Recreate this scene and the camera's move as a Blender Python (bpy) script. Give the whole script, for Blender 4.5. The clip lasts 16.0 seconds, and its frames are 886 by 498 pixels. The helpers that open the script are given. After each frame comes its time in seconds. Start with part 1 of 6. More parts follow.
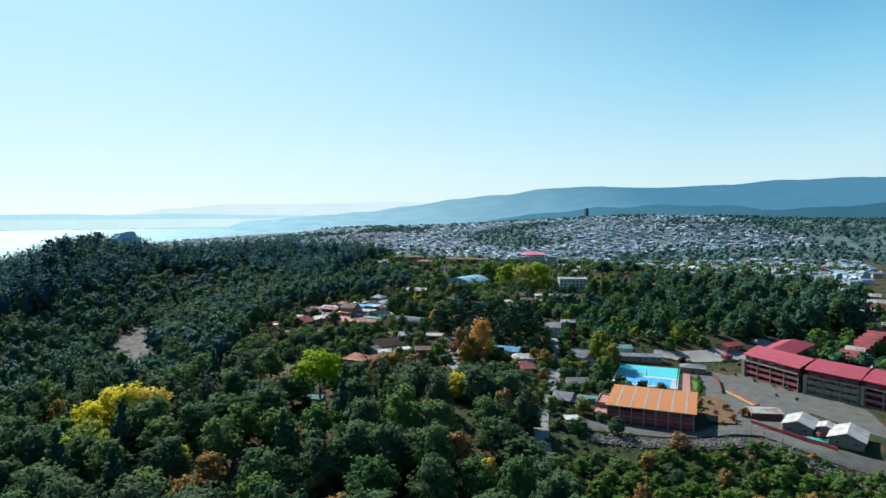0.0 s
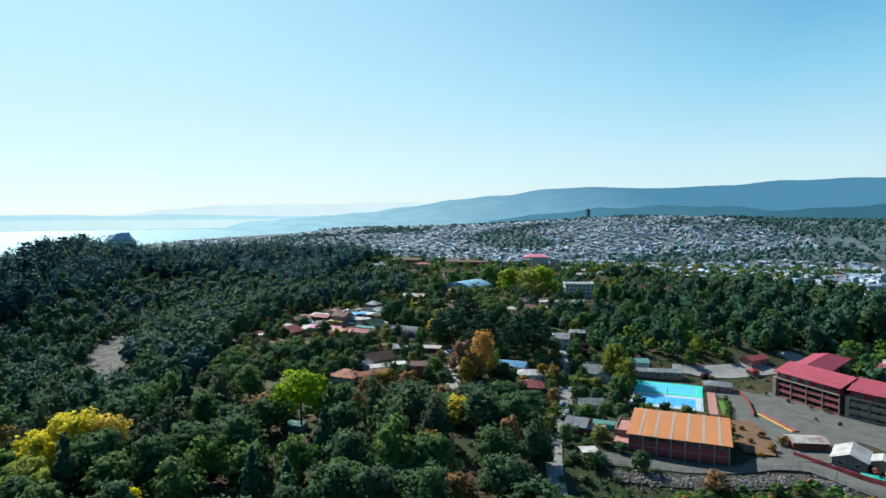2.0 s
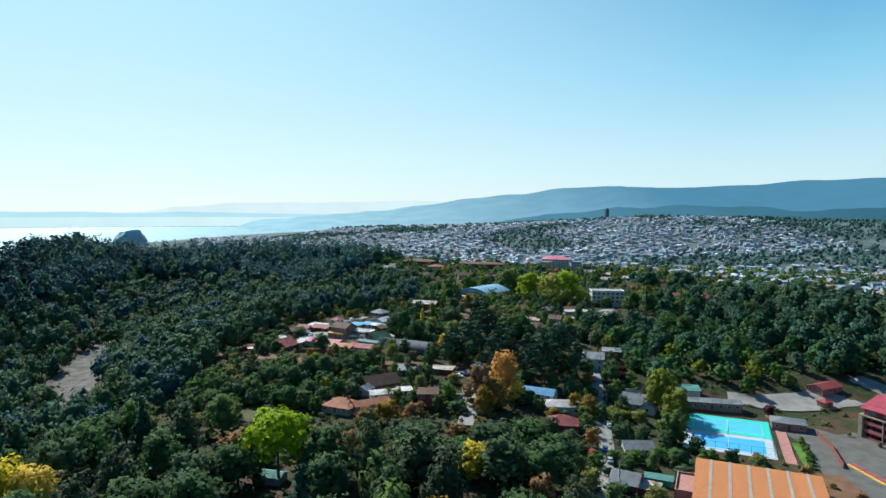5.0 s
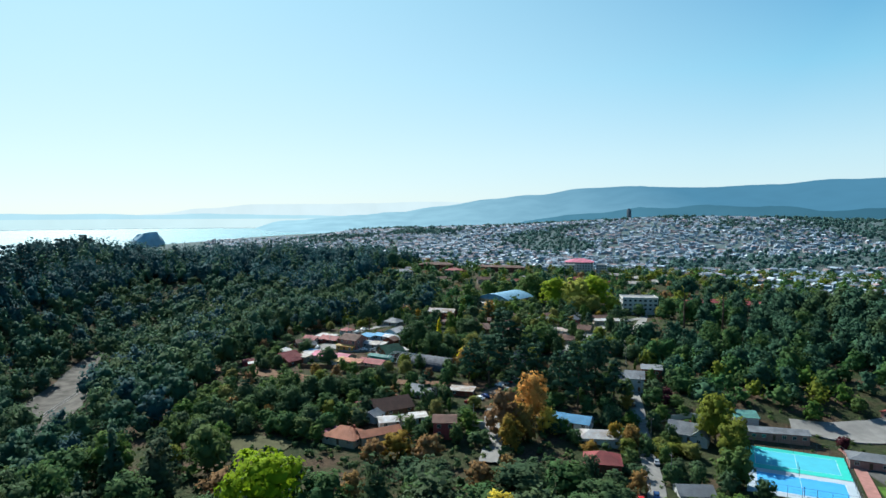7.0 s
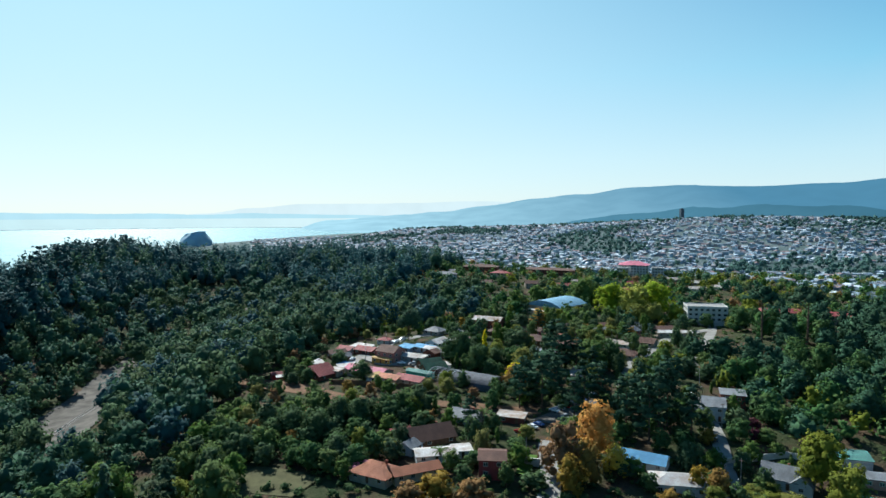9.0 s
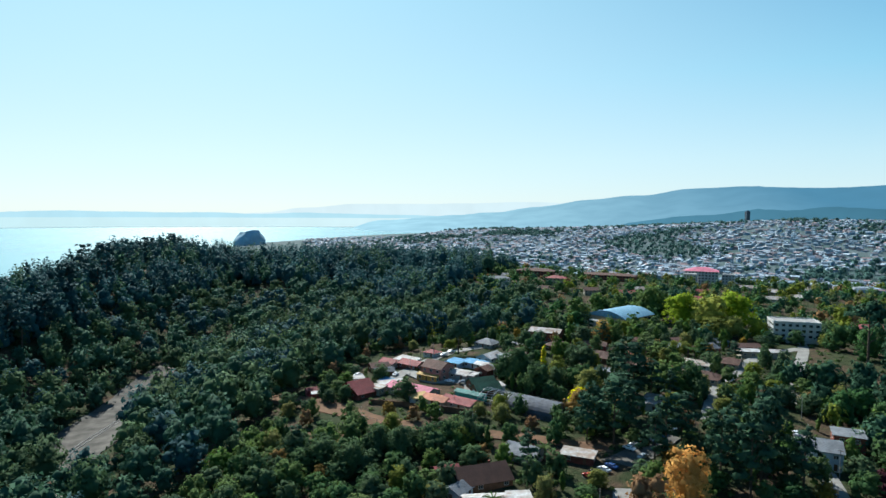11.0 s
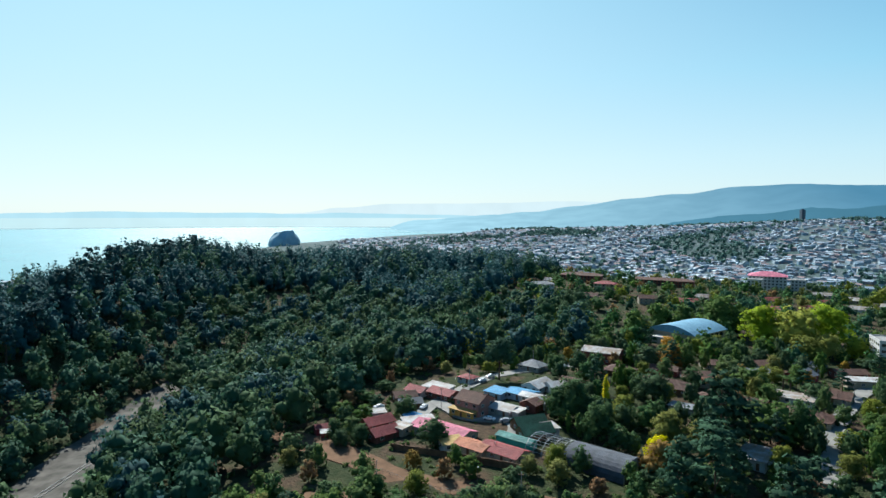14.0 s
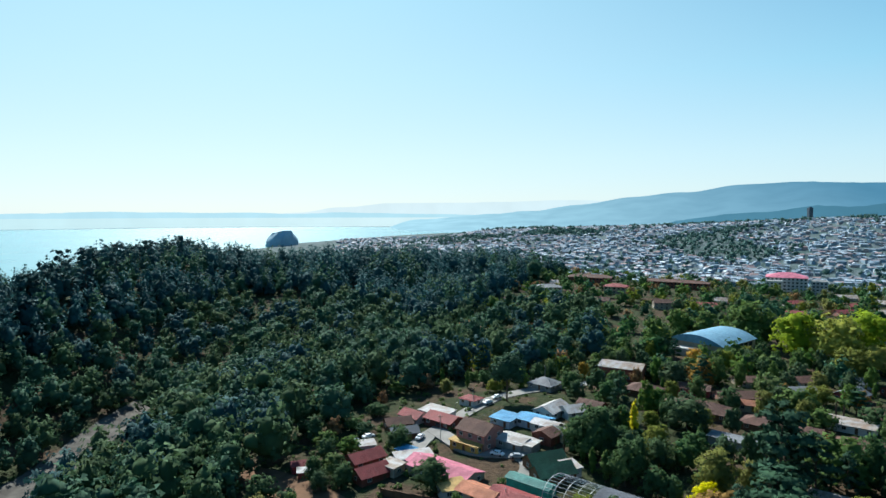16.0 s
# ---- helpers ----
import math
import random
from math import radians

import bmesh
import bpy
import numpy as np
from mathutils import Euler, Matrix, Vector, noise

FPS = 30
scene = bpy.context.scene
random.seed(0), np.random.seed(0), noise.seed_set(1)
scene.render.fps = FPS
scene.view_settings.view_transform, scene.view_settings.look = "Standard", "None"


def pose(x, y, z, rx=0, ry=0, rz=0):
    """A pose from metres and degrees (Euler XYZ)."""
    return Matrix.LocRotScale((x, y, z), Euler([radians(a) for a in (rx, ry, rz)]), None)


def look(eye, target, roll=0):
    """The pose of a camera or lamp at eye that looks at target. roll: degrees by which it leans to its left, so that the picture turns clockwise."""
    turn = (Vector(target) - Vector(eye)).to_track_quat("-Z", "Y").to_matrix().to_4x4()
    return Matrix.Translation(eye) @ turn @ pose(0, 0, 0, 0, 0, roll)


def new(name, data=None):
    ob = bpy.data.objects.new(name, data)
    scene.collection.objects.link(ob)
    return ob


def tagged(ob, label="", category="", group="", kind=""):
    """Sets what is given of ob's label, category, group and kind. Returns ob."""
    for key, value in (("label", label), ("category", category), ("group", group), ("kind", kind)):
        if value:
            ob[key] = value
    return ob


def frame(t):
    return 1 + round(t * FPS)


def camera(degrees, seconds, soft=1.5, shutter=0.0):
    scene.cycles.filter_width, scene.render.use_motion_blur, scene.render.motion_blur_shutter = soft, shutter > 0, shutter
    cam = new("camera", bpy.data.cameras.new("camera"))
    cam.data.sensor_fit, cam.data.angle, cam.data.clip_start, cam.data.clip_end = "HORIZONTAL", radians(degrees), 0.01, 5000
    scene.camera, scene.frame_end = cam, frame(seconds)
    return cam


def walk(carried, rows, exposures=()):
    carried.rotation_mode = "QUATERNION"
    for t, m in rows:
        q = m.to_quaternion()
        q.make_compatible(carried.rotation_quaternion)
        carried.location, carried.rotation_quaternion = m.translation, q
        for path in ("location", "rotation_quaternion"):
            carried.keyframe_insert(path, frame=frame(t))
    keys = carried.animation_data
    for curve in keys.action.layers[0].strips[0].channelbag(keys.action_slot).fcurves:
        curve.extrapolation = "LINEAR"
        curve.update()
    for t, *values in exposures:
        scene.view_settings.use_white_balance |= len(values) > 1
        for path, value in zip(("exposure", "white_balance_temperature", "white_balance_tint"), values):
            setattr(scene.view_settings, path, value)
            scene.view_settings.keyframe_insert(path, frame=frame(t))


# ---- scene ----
cam = camera(70.1, 16.0, soft=1.5)
PATH = [
    (0, (-2.211, 4.76, 81.095), (-1.961, 6.741, 80.973), -0.1),
    (0.5, (-1.104, 12.643, 81.138), (-0.854, 14.624, 81.017), -0.1),
    (1, (0.026, 20.565, 81.184), (0.277, 22.545, 81.064), -0.1),
    (1.5, (1.186, 28.514, 81.243), (1.437, 30.495, 81.123), -0.1),
    (2, (2.394, 36.461, 81.3), (2.645, 38.441, 81.18), -0.1),
    (2.5, (3.572, 44.452, 81.352), (3.824, 46.432, 81.232), -0.1),
    (3, (4.768, 52.515, 81.384), (5.019, 54.496, 81.265), -0.1),
    (3.5, (5.91, 60.657, 81.389), (6.157, 62.638, 81.27), -0.1),
    (4, (6.941, 68.779, 81.382), (7.18, 70.761, 81.262), -0.0),
    (4.2, (7.306, 72.052, 81.381), (7.54, 74.034, 81.257), 0.1),
    (6.3, (10.805, 106.838, 81.262), (10.971, 108.828, 81.14), -0.0),
    (6.5, (11.125, 110.206, 81.263), (11.289, 112.196, 81.142), -0.0),
    (7, (11.908, 118.718, 81.27), (12.056, 120.709, 81.149), -0.0),
    (7.5, (12.509, 127.247, 81.281), (12.638, 129.239, 81.159), -0.1),
    (8, (12.973, 135.644, 81.29), (13.072, 137.638, 81.168), -0.1),
    (8.5, (13.192, 143.865, 81.275), (13.248, 145.86, 81.154), -0.0),
    (9, (13.201, 151.971, 81.25), (13.209, 153.967, 81.128), 0.0),
    (9.5, (13.1, 160.067, 81.237), (13.059, 162.063, 81.115), 0.1),
    (10, (12.819, 168.366, 81.253), (12.729, 170.361, 81.131), 0.2),
    (10.2, (12.625, 171.747, 81.243), (12.516, 173.741, 81.121), 0.3),
    (12.3, (10.247, 207.83, 80.718), (10.055, 209.817, 80.599), 0.1),
    (12.5, (9.963, 211.229, 80.704), (9.761, 213.215, 80.582), 0.1),
    (13, (9.121, 219.651, 80.664), (8.9, 221.635, 80.542), 0.1),
    (13.5, (8.137, 228.127, 80.615), (7.887, 230.108, 80.493), 0.1),
    (14, (7.102, 236.735, 80.52), (6.834, 238.713, 80.398), 0.2),
    (14.5, (6.072, 245.398, 80.381), (5.802, 247.376, 80.258), 0.1),
    (15, (5.062, 254.008, 80.204), (4.792, 255.986, 80.081), 0.1),
    (15.5, (4.037, 262.595, 80.012), (3.767, 264.573, 79.888), 0.1),
    (16, (2.989, 271.234, 79.887), (2.719, 273.212, 79.763), 0.0),
]
walk(cam, [(t, look(eye, target, roll)) for t, eye, target, roll in PATH], [(0, 0.92, 6080, 4)])

# ---- world, sun, exposure ----
SUN_AZ, SUN_EL = -27.0, 38.0          # degrees from +y towards +x, and above the horizon
world = bpy.data.worlds.new("world")
scene.world = world
world.use_nodes = True
wn = world.node_tree.nodes
wl = world.node_tree.links
sky = wn.new("ShaderNodeTexSky")
sky.sky_type = "NISHITA"
sky.sun_disc = False
sky.sun_elevation = radians(SUN_EL)
sky.sun_rotation = radians(SUN_AZ)
sky.altitude = 100
sky.air_density, sky.dust_density, sky.ozone_density = 1.0, 0.35, 3.0
wn["Background"].inputs["Strength"].default_value = 0.0627
up = wn.new("ShaderNodeSeparateXYZ")
coords = wn.new("ShaderNodeTexCoord")
wl.new(coords.outputs["Generated"], up.inputs[0])


def sky_ramp(stops):
    r = wn.new("ShaderNodeValToRGB")
    r.color_ramp.elements[0].color = (*stops[0][1], 1)
    r.color_ramp.elements[1].color = (*stops[-1][1], 1)
    for p, c in stops[1:-1]:
        r.color_ramp.elements.new(p).color = (*c, 1)
    wl.new(up.outputs[2], r.inputs[0])
    return r.outputs[0]


# sea haze: pale at the horizon and towards the sun, clear blue above and away from it
bright = sky_ramp(((0.0, (7.3, 7.9, 8.0)), (0.08, (6.8, 7.9, 8.1)), (0.2, (5.6, 7.6, 8.2)), (0.36, (4.0, 6.8, 7.9)), (0.6, (1.6, 3.4, 5.2)), (1.0, (0.7, 1.9, 3.8))))
clean = sky_ramp(((0.0, (6.8, 7.6, 7.8)), (0.08, (5.5, 7.2, 7.8)), (0.2, (2.7, 5.7, 7.3)), (0.36, (0.35, 2.5, 5.0)), (0.6, (0.4, 1.7, 3.7)), (1.0, (0.5, 1.5, 3.4))))
sun_dir = Vector((math.sin(radians(SUN_AZ)) * math.cos(radians(SUN_EL)),
                  math.cos(radians(SUN_AZ)) * math.cos(radians(SUN_EL)), math.sin(radians(SUN_EL))))
near_sun = wn.new("ShaderNodeVectorMath")
near_sun.operation = "DOT_PRODUCT"
near_sun.inputs[1].default_value = sun_dir
wl.new(coords.outputs["Generated"], near_sun.inputs[0])
glare = wn.new("ShaderNodeMapRange")
glare.inputs["From Min"].default_value, glare.inputs["From Max"].default_value = 0.5, 0.92
wl.new(near_sun.outputs["Value"], glare.inputs["Value"])
haze = wn.new("ShaderNodeMix")
haze.data_type = "RGBA"
wl.new(glare.outputs[0], haze.inputs[0])
wl.new(clean, haze.inputs[6])
wl.new(bright, haze.inputs[7])
behind = wn.new("ShaderNodeMapRange")      # the sky opposite the sun is dimmer
for slot, v in (("From Min", -0.6), ("From Max", 0.35), ("To Min", 0.55), ("To Max", 1.0)):
    behind.inputs[slot].default_value = v
wl.new(near_sun.outputs["Value"], behind.inputs["Value"])
dimmed = wn.new("ShaderNodeMix")
dimmed.data_type, dimmed.blend_type = "RGBA", "MULTIPLY"
dimmed.inputs[0].default_value = 1.0
wl.new(haze.outputs[2], dimmed.inputs[6])
wl.new(behind.outputs[0], dimmed.inputs[7])
tint = wn.new("ShaderNodeMix")
tint.data_type = "RGBA"
tint.inputs[0].default_value = 0.8
cool = wn.new("ShaderNodeMix")
cool.data_type, cool.blend_type = "RGBA", "MULTIPLY"
cool.inputs[0].default_value = 1.0
cool.inputs[7].default_value = (0.88, 1.0, 1.05, 1)
wl.new(sky.outputs[0], cool.inputs[6])
wl.new(cool.outputs[2], tint.inputs[6])
wl.new(dimmed.outputs[2], tint.inputs[7])
wl.new(tint.outputs[2], wn["Background"].inputs["Color"])
sun_data = bpy.data.lights.new("sun", "SUN")
sun_data.energy, sun_data.angle, sun_data.color = 5.0, radians(0.6), (1.0, 0.96, 0.9)
sun = new("sun", sun_data)
sun.matrix_world = look(sun_dir * 500, (0, 0, 0))


# ---- materials ----
def material(name, rough=0.8, metal=0.0):
    m = bpy.data.materials.new(name)
    m.use_nodes = True
    nt = m.node_tree
    b = nt.nodes["Principled BSDF"]
    b.inputs["Roughness"].default_value = rough
    b.inputs["Metallic"].default_value = metal
    return m, nt, b


def mixed(nt, fac, a, b):
    n = nt.nodes.new("ShaderNodeMix")
    n.data_type = "RGBA"
    for slot, v in ((0, fac), (6, a), (7, b)):
        if isinstance(v, (int, float)):
            n.inputs[slot].default_value = v
        elif isinstance(v, tuple):
            n.inputs[slot].default_value = (*v, 1)
        else:
            nt.links.new(v, n.inputs[slot])
    return n.outputs[2]


def noisy(nt, scale, detail=4, where="Position", low=0.35, high=0.65):
    """A noise in metres, stretched to 0..1."""
    if where == "Position":
        src = nt.nodes.new("ShaderNodeNewGeometry").outputs["Position"]
    else:
        src = nt.nodes.new("ShaderNodeTexCoord").outputs["Object"]
    n = nt.nodes.new("ShaderNodeTexNoise")
    n.inputs["Scale"].default_value = scale
    n.inputs["Detail"].default_value = detail
    nt.links.new(src, n.inputs["Vector"])
    r = nt.nodes.new("ShaderNodeMapRange")
    r.inputs["From Min"].default_value = low
    r.inputs["From Max"].default_value = high
    nt.links.new(n.outputs[0], r.inputs["Value"])
    return r.outputs[0]


def bumped(nt, b, height, strength=0.4, distance=0.1):
    n = nt.nodes.new("ShaderNodeBump")
    n.inputs["Strength"].default_value = strength
    n.inputs["Distance"].default_value = distance
    nt.links.new(height, n.inputs["Height"])
    nt.links.new(n.outputs[0], b.inputs["Normal"])


def plain(name, colour, rough=0.8, stain=0.35, scale=0.6, metal=0.0, bump=0.2):
    """Paint, plaster, concrete: colour with large stains and fine grain."""
    m, nt, b = material(name, rough, metal)
    if rough >= 0.8:
        b.inputs["Specular IOR Level"].default_value = 0.1
    dark = tuple(c * (1 - stain) for c in colour)
    c1 = mixed(nt, noisy(nt, scale, 5), colour, dark)
    k = nt.nodes.new("ShaderNodeMath")
    k.operation = "MULTIPLY"
    k.inputs[1].default_value = 0.35
    nt.links.new(noisy(nt, scale * 9, 3), k.inputs[0])
    c2 = mixed(nt, k.outputs[0], c1, tuple(c * 0.7 for c in colour))
    nt.links.new(c2, b.inputs["Base Color"])
    if bump:
        bumped(nt, b, noisy(nt, 4, 4), bump, 0.05)
    return m


def sheet_roof(name, colour, rough=0.45, pitch=3.2, stain=0.4, rust=None):
    """Corrugated or standing-seam roof sheets: ribs run down the slope (local y), rust and washed-out panels."""
    m, nt, b = material(name, max(rough, 0.72))
    b.inputs["Specular IOR Level"].default_value = 0.22
    tc = nt.nodes.new("ShaderNodeTexCoord").outputs["Object"]
    w = nt.nodes.new("ShaderNodeTexWave")
    w.bands_direction = "X"
    w.inputs["Scale"].default_value = pitch
    nt.links.new(tc, w.inputs["Vector"])
    rnd = nt.nodes.new("ShaderNodeObjectInfo").outputs["Random"]
    c0 = mixed(nt, rnd, tuple(min(1, c * 1.12) for c in colour), tuple(c * 0.82 for c in colour))
    c1 = mixed(nt, noisy(nt, 0.35, 6, "Object"), c0, tuple(c * (1 - stain) for c in (rust or colour)))
    c2 = mixed(nt, noisy(nt, 2.5, 4, "Object", 0.5, 0.75), c1, tuple(c * 0.55 for c in (rust or colour)))
    k = nt.nodes.new("ShaderNodeMath")
    k.operation = "MULTIPLY"
    k.inputs[1].default_value = 0.25
    nt.links.new(w.outputs[1], k.inputs[0])
    c3 = mixed(nt, k.outputs[0], c2, tuple(c * 0.5 for c in colour))
    nt.links.new(c3, b.inputs["Base Color"])
    bumped(nt, b, w.outputs[1], 0.5, 0.06)
    return m


def leaves(name, colour, other, glow=0.35, gloss=0.06):
    """Foliage: two tones by clump, each leaf clump a little different, light through the leaves."""
    m, nt, b = material(name, 0.85)
    b.inputs["Specular IOR Level"].default_value = gloss
    isl = nt.nodes.new("ShaderNodeNewGeometry").outputs["Random Per Island"]
    rnd = nt.nodes.new("ShaderNodeObjectInfo").outputs["Random"]
    base = mixed(nt, rnd, colour, other)
    base = mixed(nt, noisy(nt, 0.10, 3), base, tuple(0.5 * (a + c) for a, c in zip(colour, other)))
    base = mixed(nt, noisy(nt, 0.3, 3, "Position", 0.42, 0.8), base, tuple(c * 0.72 for c in colour))
    hsv = nt.nodes.new("ShaderNodeHueSaturation")
    nt.links.new(base, hsv.inputs["Color"])
    for src, slot, lo, hi in ((isl, "Value", 0.92, 1.08), (rnd, "Hue", 0.475, 0.52), (rnd, "Saturation", 0.9, 1.15)):
        r = nt.nodes.new("ShaderNodeMapRange")
        r.inputs["To Min"].default_value, r.inputs["To Max"].default_value = lo, hi
        nt.links.new(src, r.inputs["Value"])
        nt.links.new(r.outputs[0], hsv.inputs[slot])
    nt.links.new(hsv.outputs[0], b.inputs["Base Color"])
    t = nt.nodes.new("ShaderNodeBsdfTranslucent")
    nt.links.new(hsv.outputs[0], t.inputs["Color"])
    mx = nt.nodes.new("ShaderNodeMixShader")
    mx.inputs[0].default_value = glow
    nt.links.new(b.outputs[0], mx.inputs[1])
    nt.links.new(t.outputs[0], mx.inputs[2])
    nt.links.new(mx.outputs[0], nt.nodes["Material Output"].inputs["Surface"])
    return m


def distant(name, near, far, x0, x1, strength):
    """Far glowing backdrop, haze put into its colour: pale towards the sea, bluer inland, with faint woods."""
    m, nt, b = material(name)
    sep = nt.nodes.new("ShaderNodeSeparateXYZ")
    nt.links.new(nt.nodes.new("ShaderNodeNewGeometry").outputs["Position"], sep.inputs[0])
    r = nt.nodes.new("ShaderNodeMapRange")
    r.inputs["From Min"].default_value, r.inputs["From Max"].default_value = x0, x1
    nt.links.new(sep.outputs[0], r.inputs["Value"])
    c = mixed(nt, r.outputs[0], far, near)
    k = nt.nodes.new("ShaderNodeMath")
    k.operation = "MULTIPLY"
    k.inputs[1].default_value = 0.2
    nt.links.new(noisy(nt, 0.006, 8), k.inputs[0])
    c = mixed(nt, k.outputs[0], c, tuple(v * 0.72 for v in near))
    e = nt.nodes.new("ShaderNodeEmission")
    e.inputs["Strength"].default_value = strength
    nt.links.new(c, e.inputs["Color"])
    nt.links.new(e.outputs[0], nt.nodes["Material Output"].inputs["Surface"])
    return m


def island_colours(name, stops, rough=0.6):
    """Many small houses in one mesh: each island takes one of the colours."""
    m, nt, b = material(name, rough)
    b.inputs["Specular IOR Level"].default_value = 0.25
    isl = nt.nodes.new("ShaderNodeNewGeometry").outputs["Random Per Island"]
    ramp_node = nt.nodes.new("ShaderNodeValToRGB")
    cr = ramp_node.color_ramp
    cr.interpolation = "CONSTANT"
    for i, c in enumerate(stops):
        e = cr.elements[i] if i < 2 else cr.elements.new(i / len(stops))
        e.position = i / len(stops)
        e.color = (*c, 1)
    nt.links.new(isl, ramp_node.inputs[0])
    c = mixed(nt, noisy(nt, 0.5, 4, "Position", 0.4, 0.9), ramp_node.outputs[0], (0.15, 0.12, 0.1))
    nt.links.new(c, b.inputs["Base Color"])
    return m


def ground_material():
    m, nt, b = material("ground_soil", 0.95)
    b.inputs["Specular IOR Level"].default_value = 0.05
    grass = mixed(nt, noisy(nt, 0.4, 6), (0.022, 0.034, 0.014), (0.045, 0.05, 0.024))
    soil = mixed(nt, noisy(nt, 0.7, 6), (0.085, 0.058, 0.037), (0.05, 0.036, 0.024))
    c = mixed(nt, noisy(nt, 0.07, 6, "Position", 0.46, 0.6), grass, soil)
    # ground of the town beyond the woods: street grey, with haze painted into it
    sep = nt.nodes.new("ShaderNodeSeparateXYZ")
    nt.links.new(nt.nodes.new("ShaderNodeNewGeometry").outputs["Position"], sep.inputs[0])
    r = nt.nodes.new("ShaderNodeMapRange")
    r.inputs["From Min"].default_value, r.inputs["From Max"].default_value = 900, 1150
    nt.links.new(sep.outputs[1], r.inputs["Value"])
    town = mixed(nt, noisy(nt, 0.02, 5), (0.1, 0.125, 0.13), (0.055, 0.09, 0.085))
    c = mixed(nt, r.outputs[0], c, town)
    nt.links.new(c, b.inputs["Base Color"])
    bumped(nt, b, noisy(nt, 1.2, 6), 0.7, 0.3)
    return m


def water_material():
    m, nt, b = material("sea_water", 0.25)
    c = mixed(nt, noisy(nt, 0.002, 4), (0.1, 0.27, 0.3), (0.12, 0.3, 0.33))
    nt.links.new(c, b.inputs["Base Color"])
    b.inputs["IOR"].default_value = 1.33
    b.inputs["Specular IOR Level"].default_value = 0.35
    n = nt.nodes.new("ShaderNodeTexNoise")
    n.inputs["Scale"].default_value = 0.12
    n.inputs["Detail"].default_value = 6
    nt.links.new(nt.nodes.new("ShaderNodeNewGeometry").outputs["Position"], n.inputs["Vector"])
    bumped(nt, b, n.outputs[0], 0.5, 1.2)
    return m


M_GROUND = ground_material()
M_SEA = water_material()
M_LEAF = leaves("leaf_dark_green", (0.044, 0.104, 0.05), (0.105, 0.14, 0.052))
M_LEAF_MID = leaves("leaf_mid_green", (0.068, 0.145, 0.042), (0.14, 0.172, 0.05))
M_BLACKWOOD = leaves("leaf_blackwood", (0.05, 0.085, 0.045), (0.085, 0.11, 0.055), 0.28)
# eucalyptus, ravine, gum: glaucous leaf green with some haze blue mixed in
M_EUCA = leaves("leaf_eucalyptus_hazy", (0.03, 0.09, 0.105), (0.05, 0.115, 0.11), 0.28, 0.08)
M_RAVINE = leaves("leaf_ravine_green", (0.034, 0.098, 0.07), (0.07, 0.13, 0.06), 0.28, 0.1)
M_GUM = leaves("leaf_gum_hazy", (0.026, 0.076, 0.088), (0.042, 0.096, 0.086), 0.22, 0.1)
M_BAY = leaves("leaf_bay_green", (0.048, 0.115, 0.054), (0.095, 0.145, 0.05), 0.3)
M_PINE = leaves("needle_pine", (0.03, 0.075, 0.05), (0.052, 0.095, 0.048), 0.16)
# town trees: bluer than leaves are, haze is put into the colour
M_TOWNLEAF = leaves("leaf_town_hazy", (0.065, 0.145, 0.14), (0.1, 0.17, 0.135), 0.3)
M_BRAMBLE = leaves("leaf_bramble", (0.06, 0.15, 0.03), (0.1, 0.18, 0.035), 0.35)
M_LIME = leaves("leaf_lime", (0.33, 0.37, 0.055), (0.27, 0.33, 0.06), 0.42)
M_OLIVE = leaves("leaf_olive", (0.16, 0.19, 0.05), (0.21, 0.21, 0.05), 0.4)
M_YELLOW = leaves("leaf_yellow", (0.64, 0.52, 0.05), (0.54, 0.5, 0.06), 0.45)
M_ORANGE = leaves("leaf_orange", (0.62, 0.36, 0.07), (0.55, 0.37, 0.08), 0.4)
M_RUST = leaves("leaf_rust", (0.25, 0.17, 0.06), (0.28, 0.165, 0.055), 0.35)
M_PURPLE = leaves("leaf_purple", (0.07, 0.02, 0.028), (0.09, 0.03, 0.03), 0.3)
M_BARK = plain("bark", (0.12, 0.09, 0.065), 0.9, 0.4, 2.0)
M_ROAD = plain("concrete_road", (0.25, 0.24, 0.22), 0.85, 0.3, 0.25)
M_ASPHALT = plain("worn_asphalt", (0.115, 0.112, 0.103), 0.9, 0.3, 0.2)
M_DIRT = plain("bare_earth", (0.16, 0.092, 0.054), 0.95, 0.35, 0.3)
M_SAND = plain("pale_track", (0.125, 0.115, 0.1), 0.95, 0.6, 0.16)
M_LAWN = plain("lawn", (0.09, 0.17, 0.03), 0.95, 0.4, 0.4)
M_DRYGRASS = plain("dry_lawn", (0.085, 0.085, 0.04), 0.95, 0.4, 0.3)
# darker gravel: the shade of the pines is put into its colour
M_GRAVEL = plain("shaded_gravel", (0.13, 0.12, 0.105), 0.95, 0.4, 0.3)
M_WHITE = plain("white_paint", (0.5, 0.5, 0.48), 0.6, 0.2)
M_CREAM = plain("cream_plaster", (0.38, 0.32, 0.24), 0.8, 0.25)
M_GREYW = plain("grey_plaster", (0.3, 0.29, 0.275), 0.85, 0.3)
M_BRICK = plain("brick_red", (0.2, 0.07, 0.05), 0.85, 0.35)
M_PINK = plain("pink_plaster", (0.38, 0.19, 0.16), 0.8, 0.25)
M_OCHRE = plain("ochre_plaster", (0.55, 0.33, 0.08), 0.8, 0.25)
M_NURSERY = plain("brown_beige_render", (0.26, 0.21, 0.165), 0.85, 0.25)
M_WOOD = plain("brown_boards", (0.16, 0.09, 0.055), 0.8, 0.4)
M_BLUEW = plain("pale_blue_boards", (0.36, 0.45, 0.52), 0.7, 0.2)
M_REDW = plain("red_boards", (0.32, 0.05, 0.05), 0.7, 0.3)
M_TEAL = plain("teal_paint", (0.03, 0.35, 0.28), 0.6, 0.25)
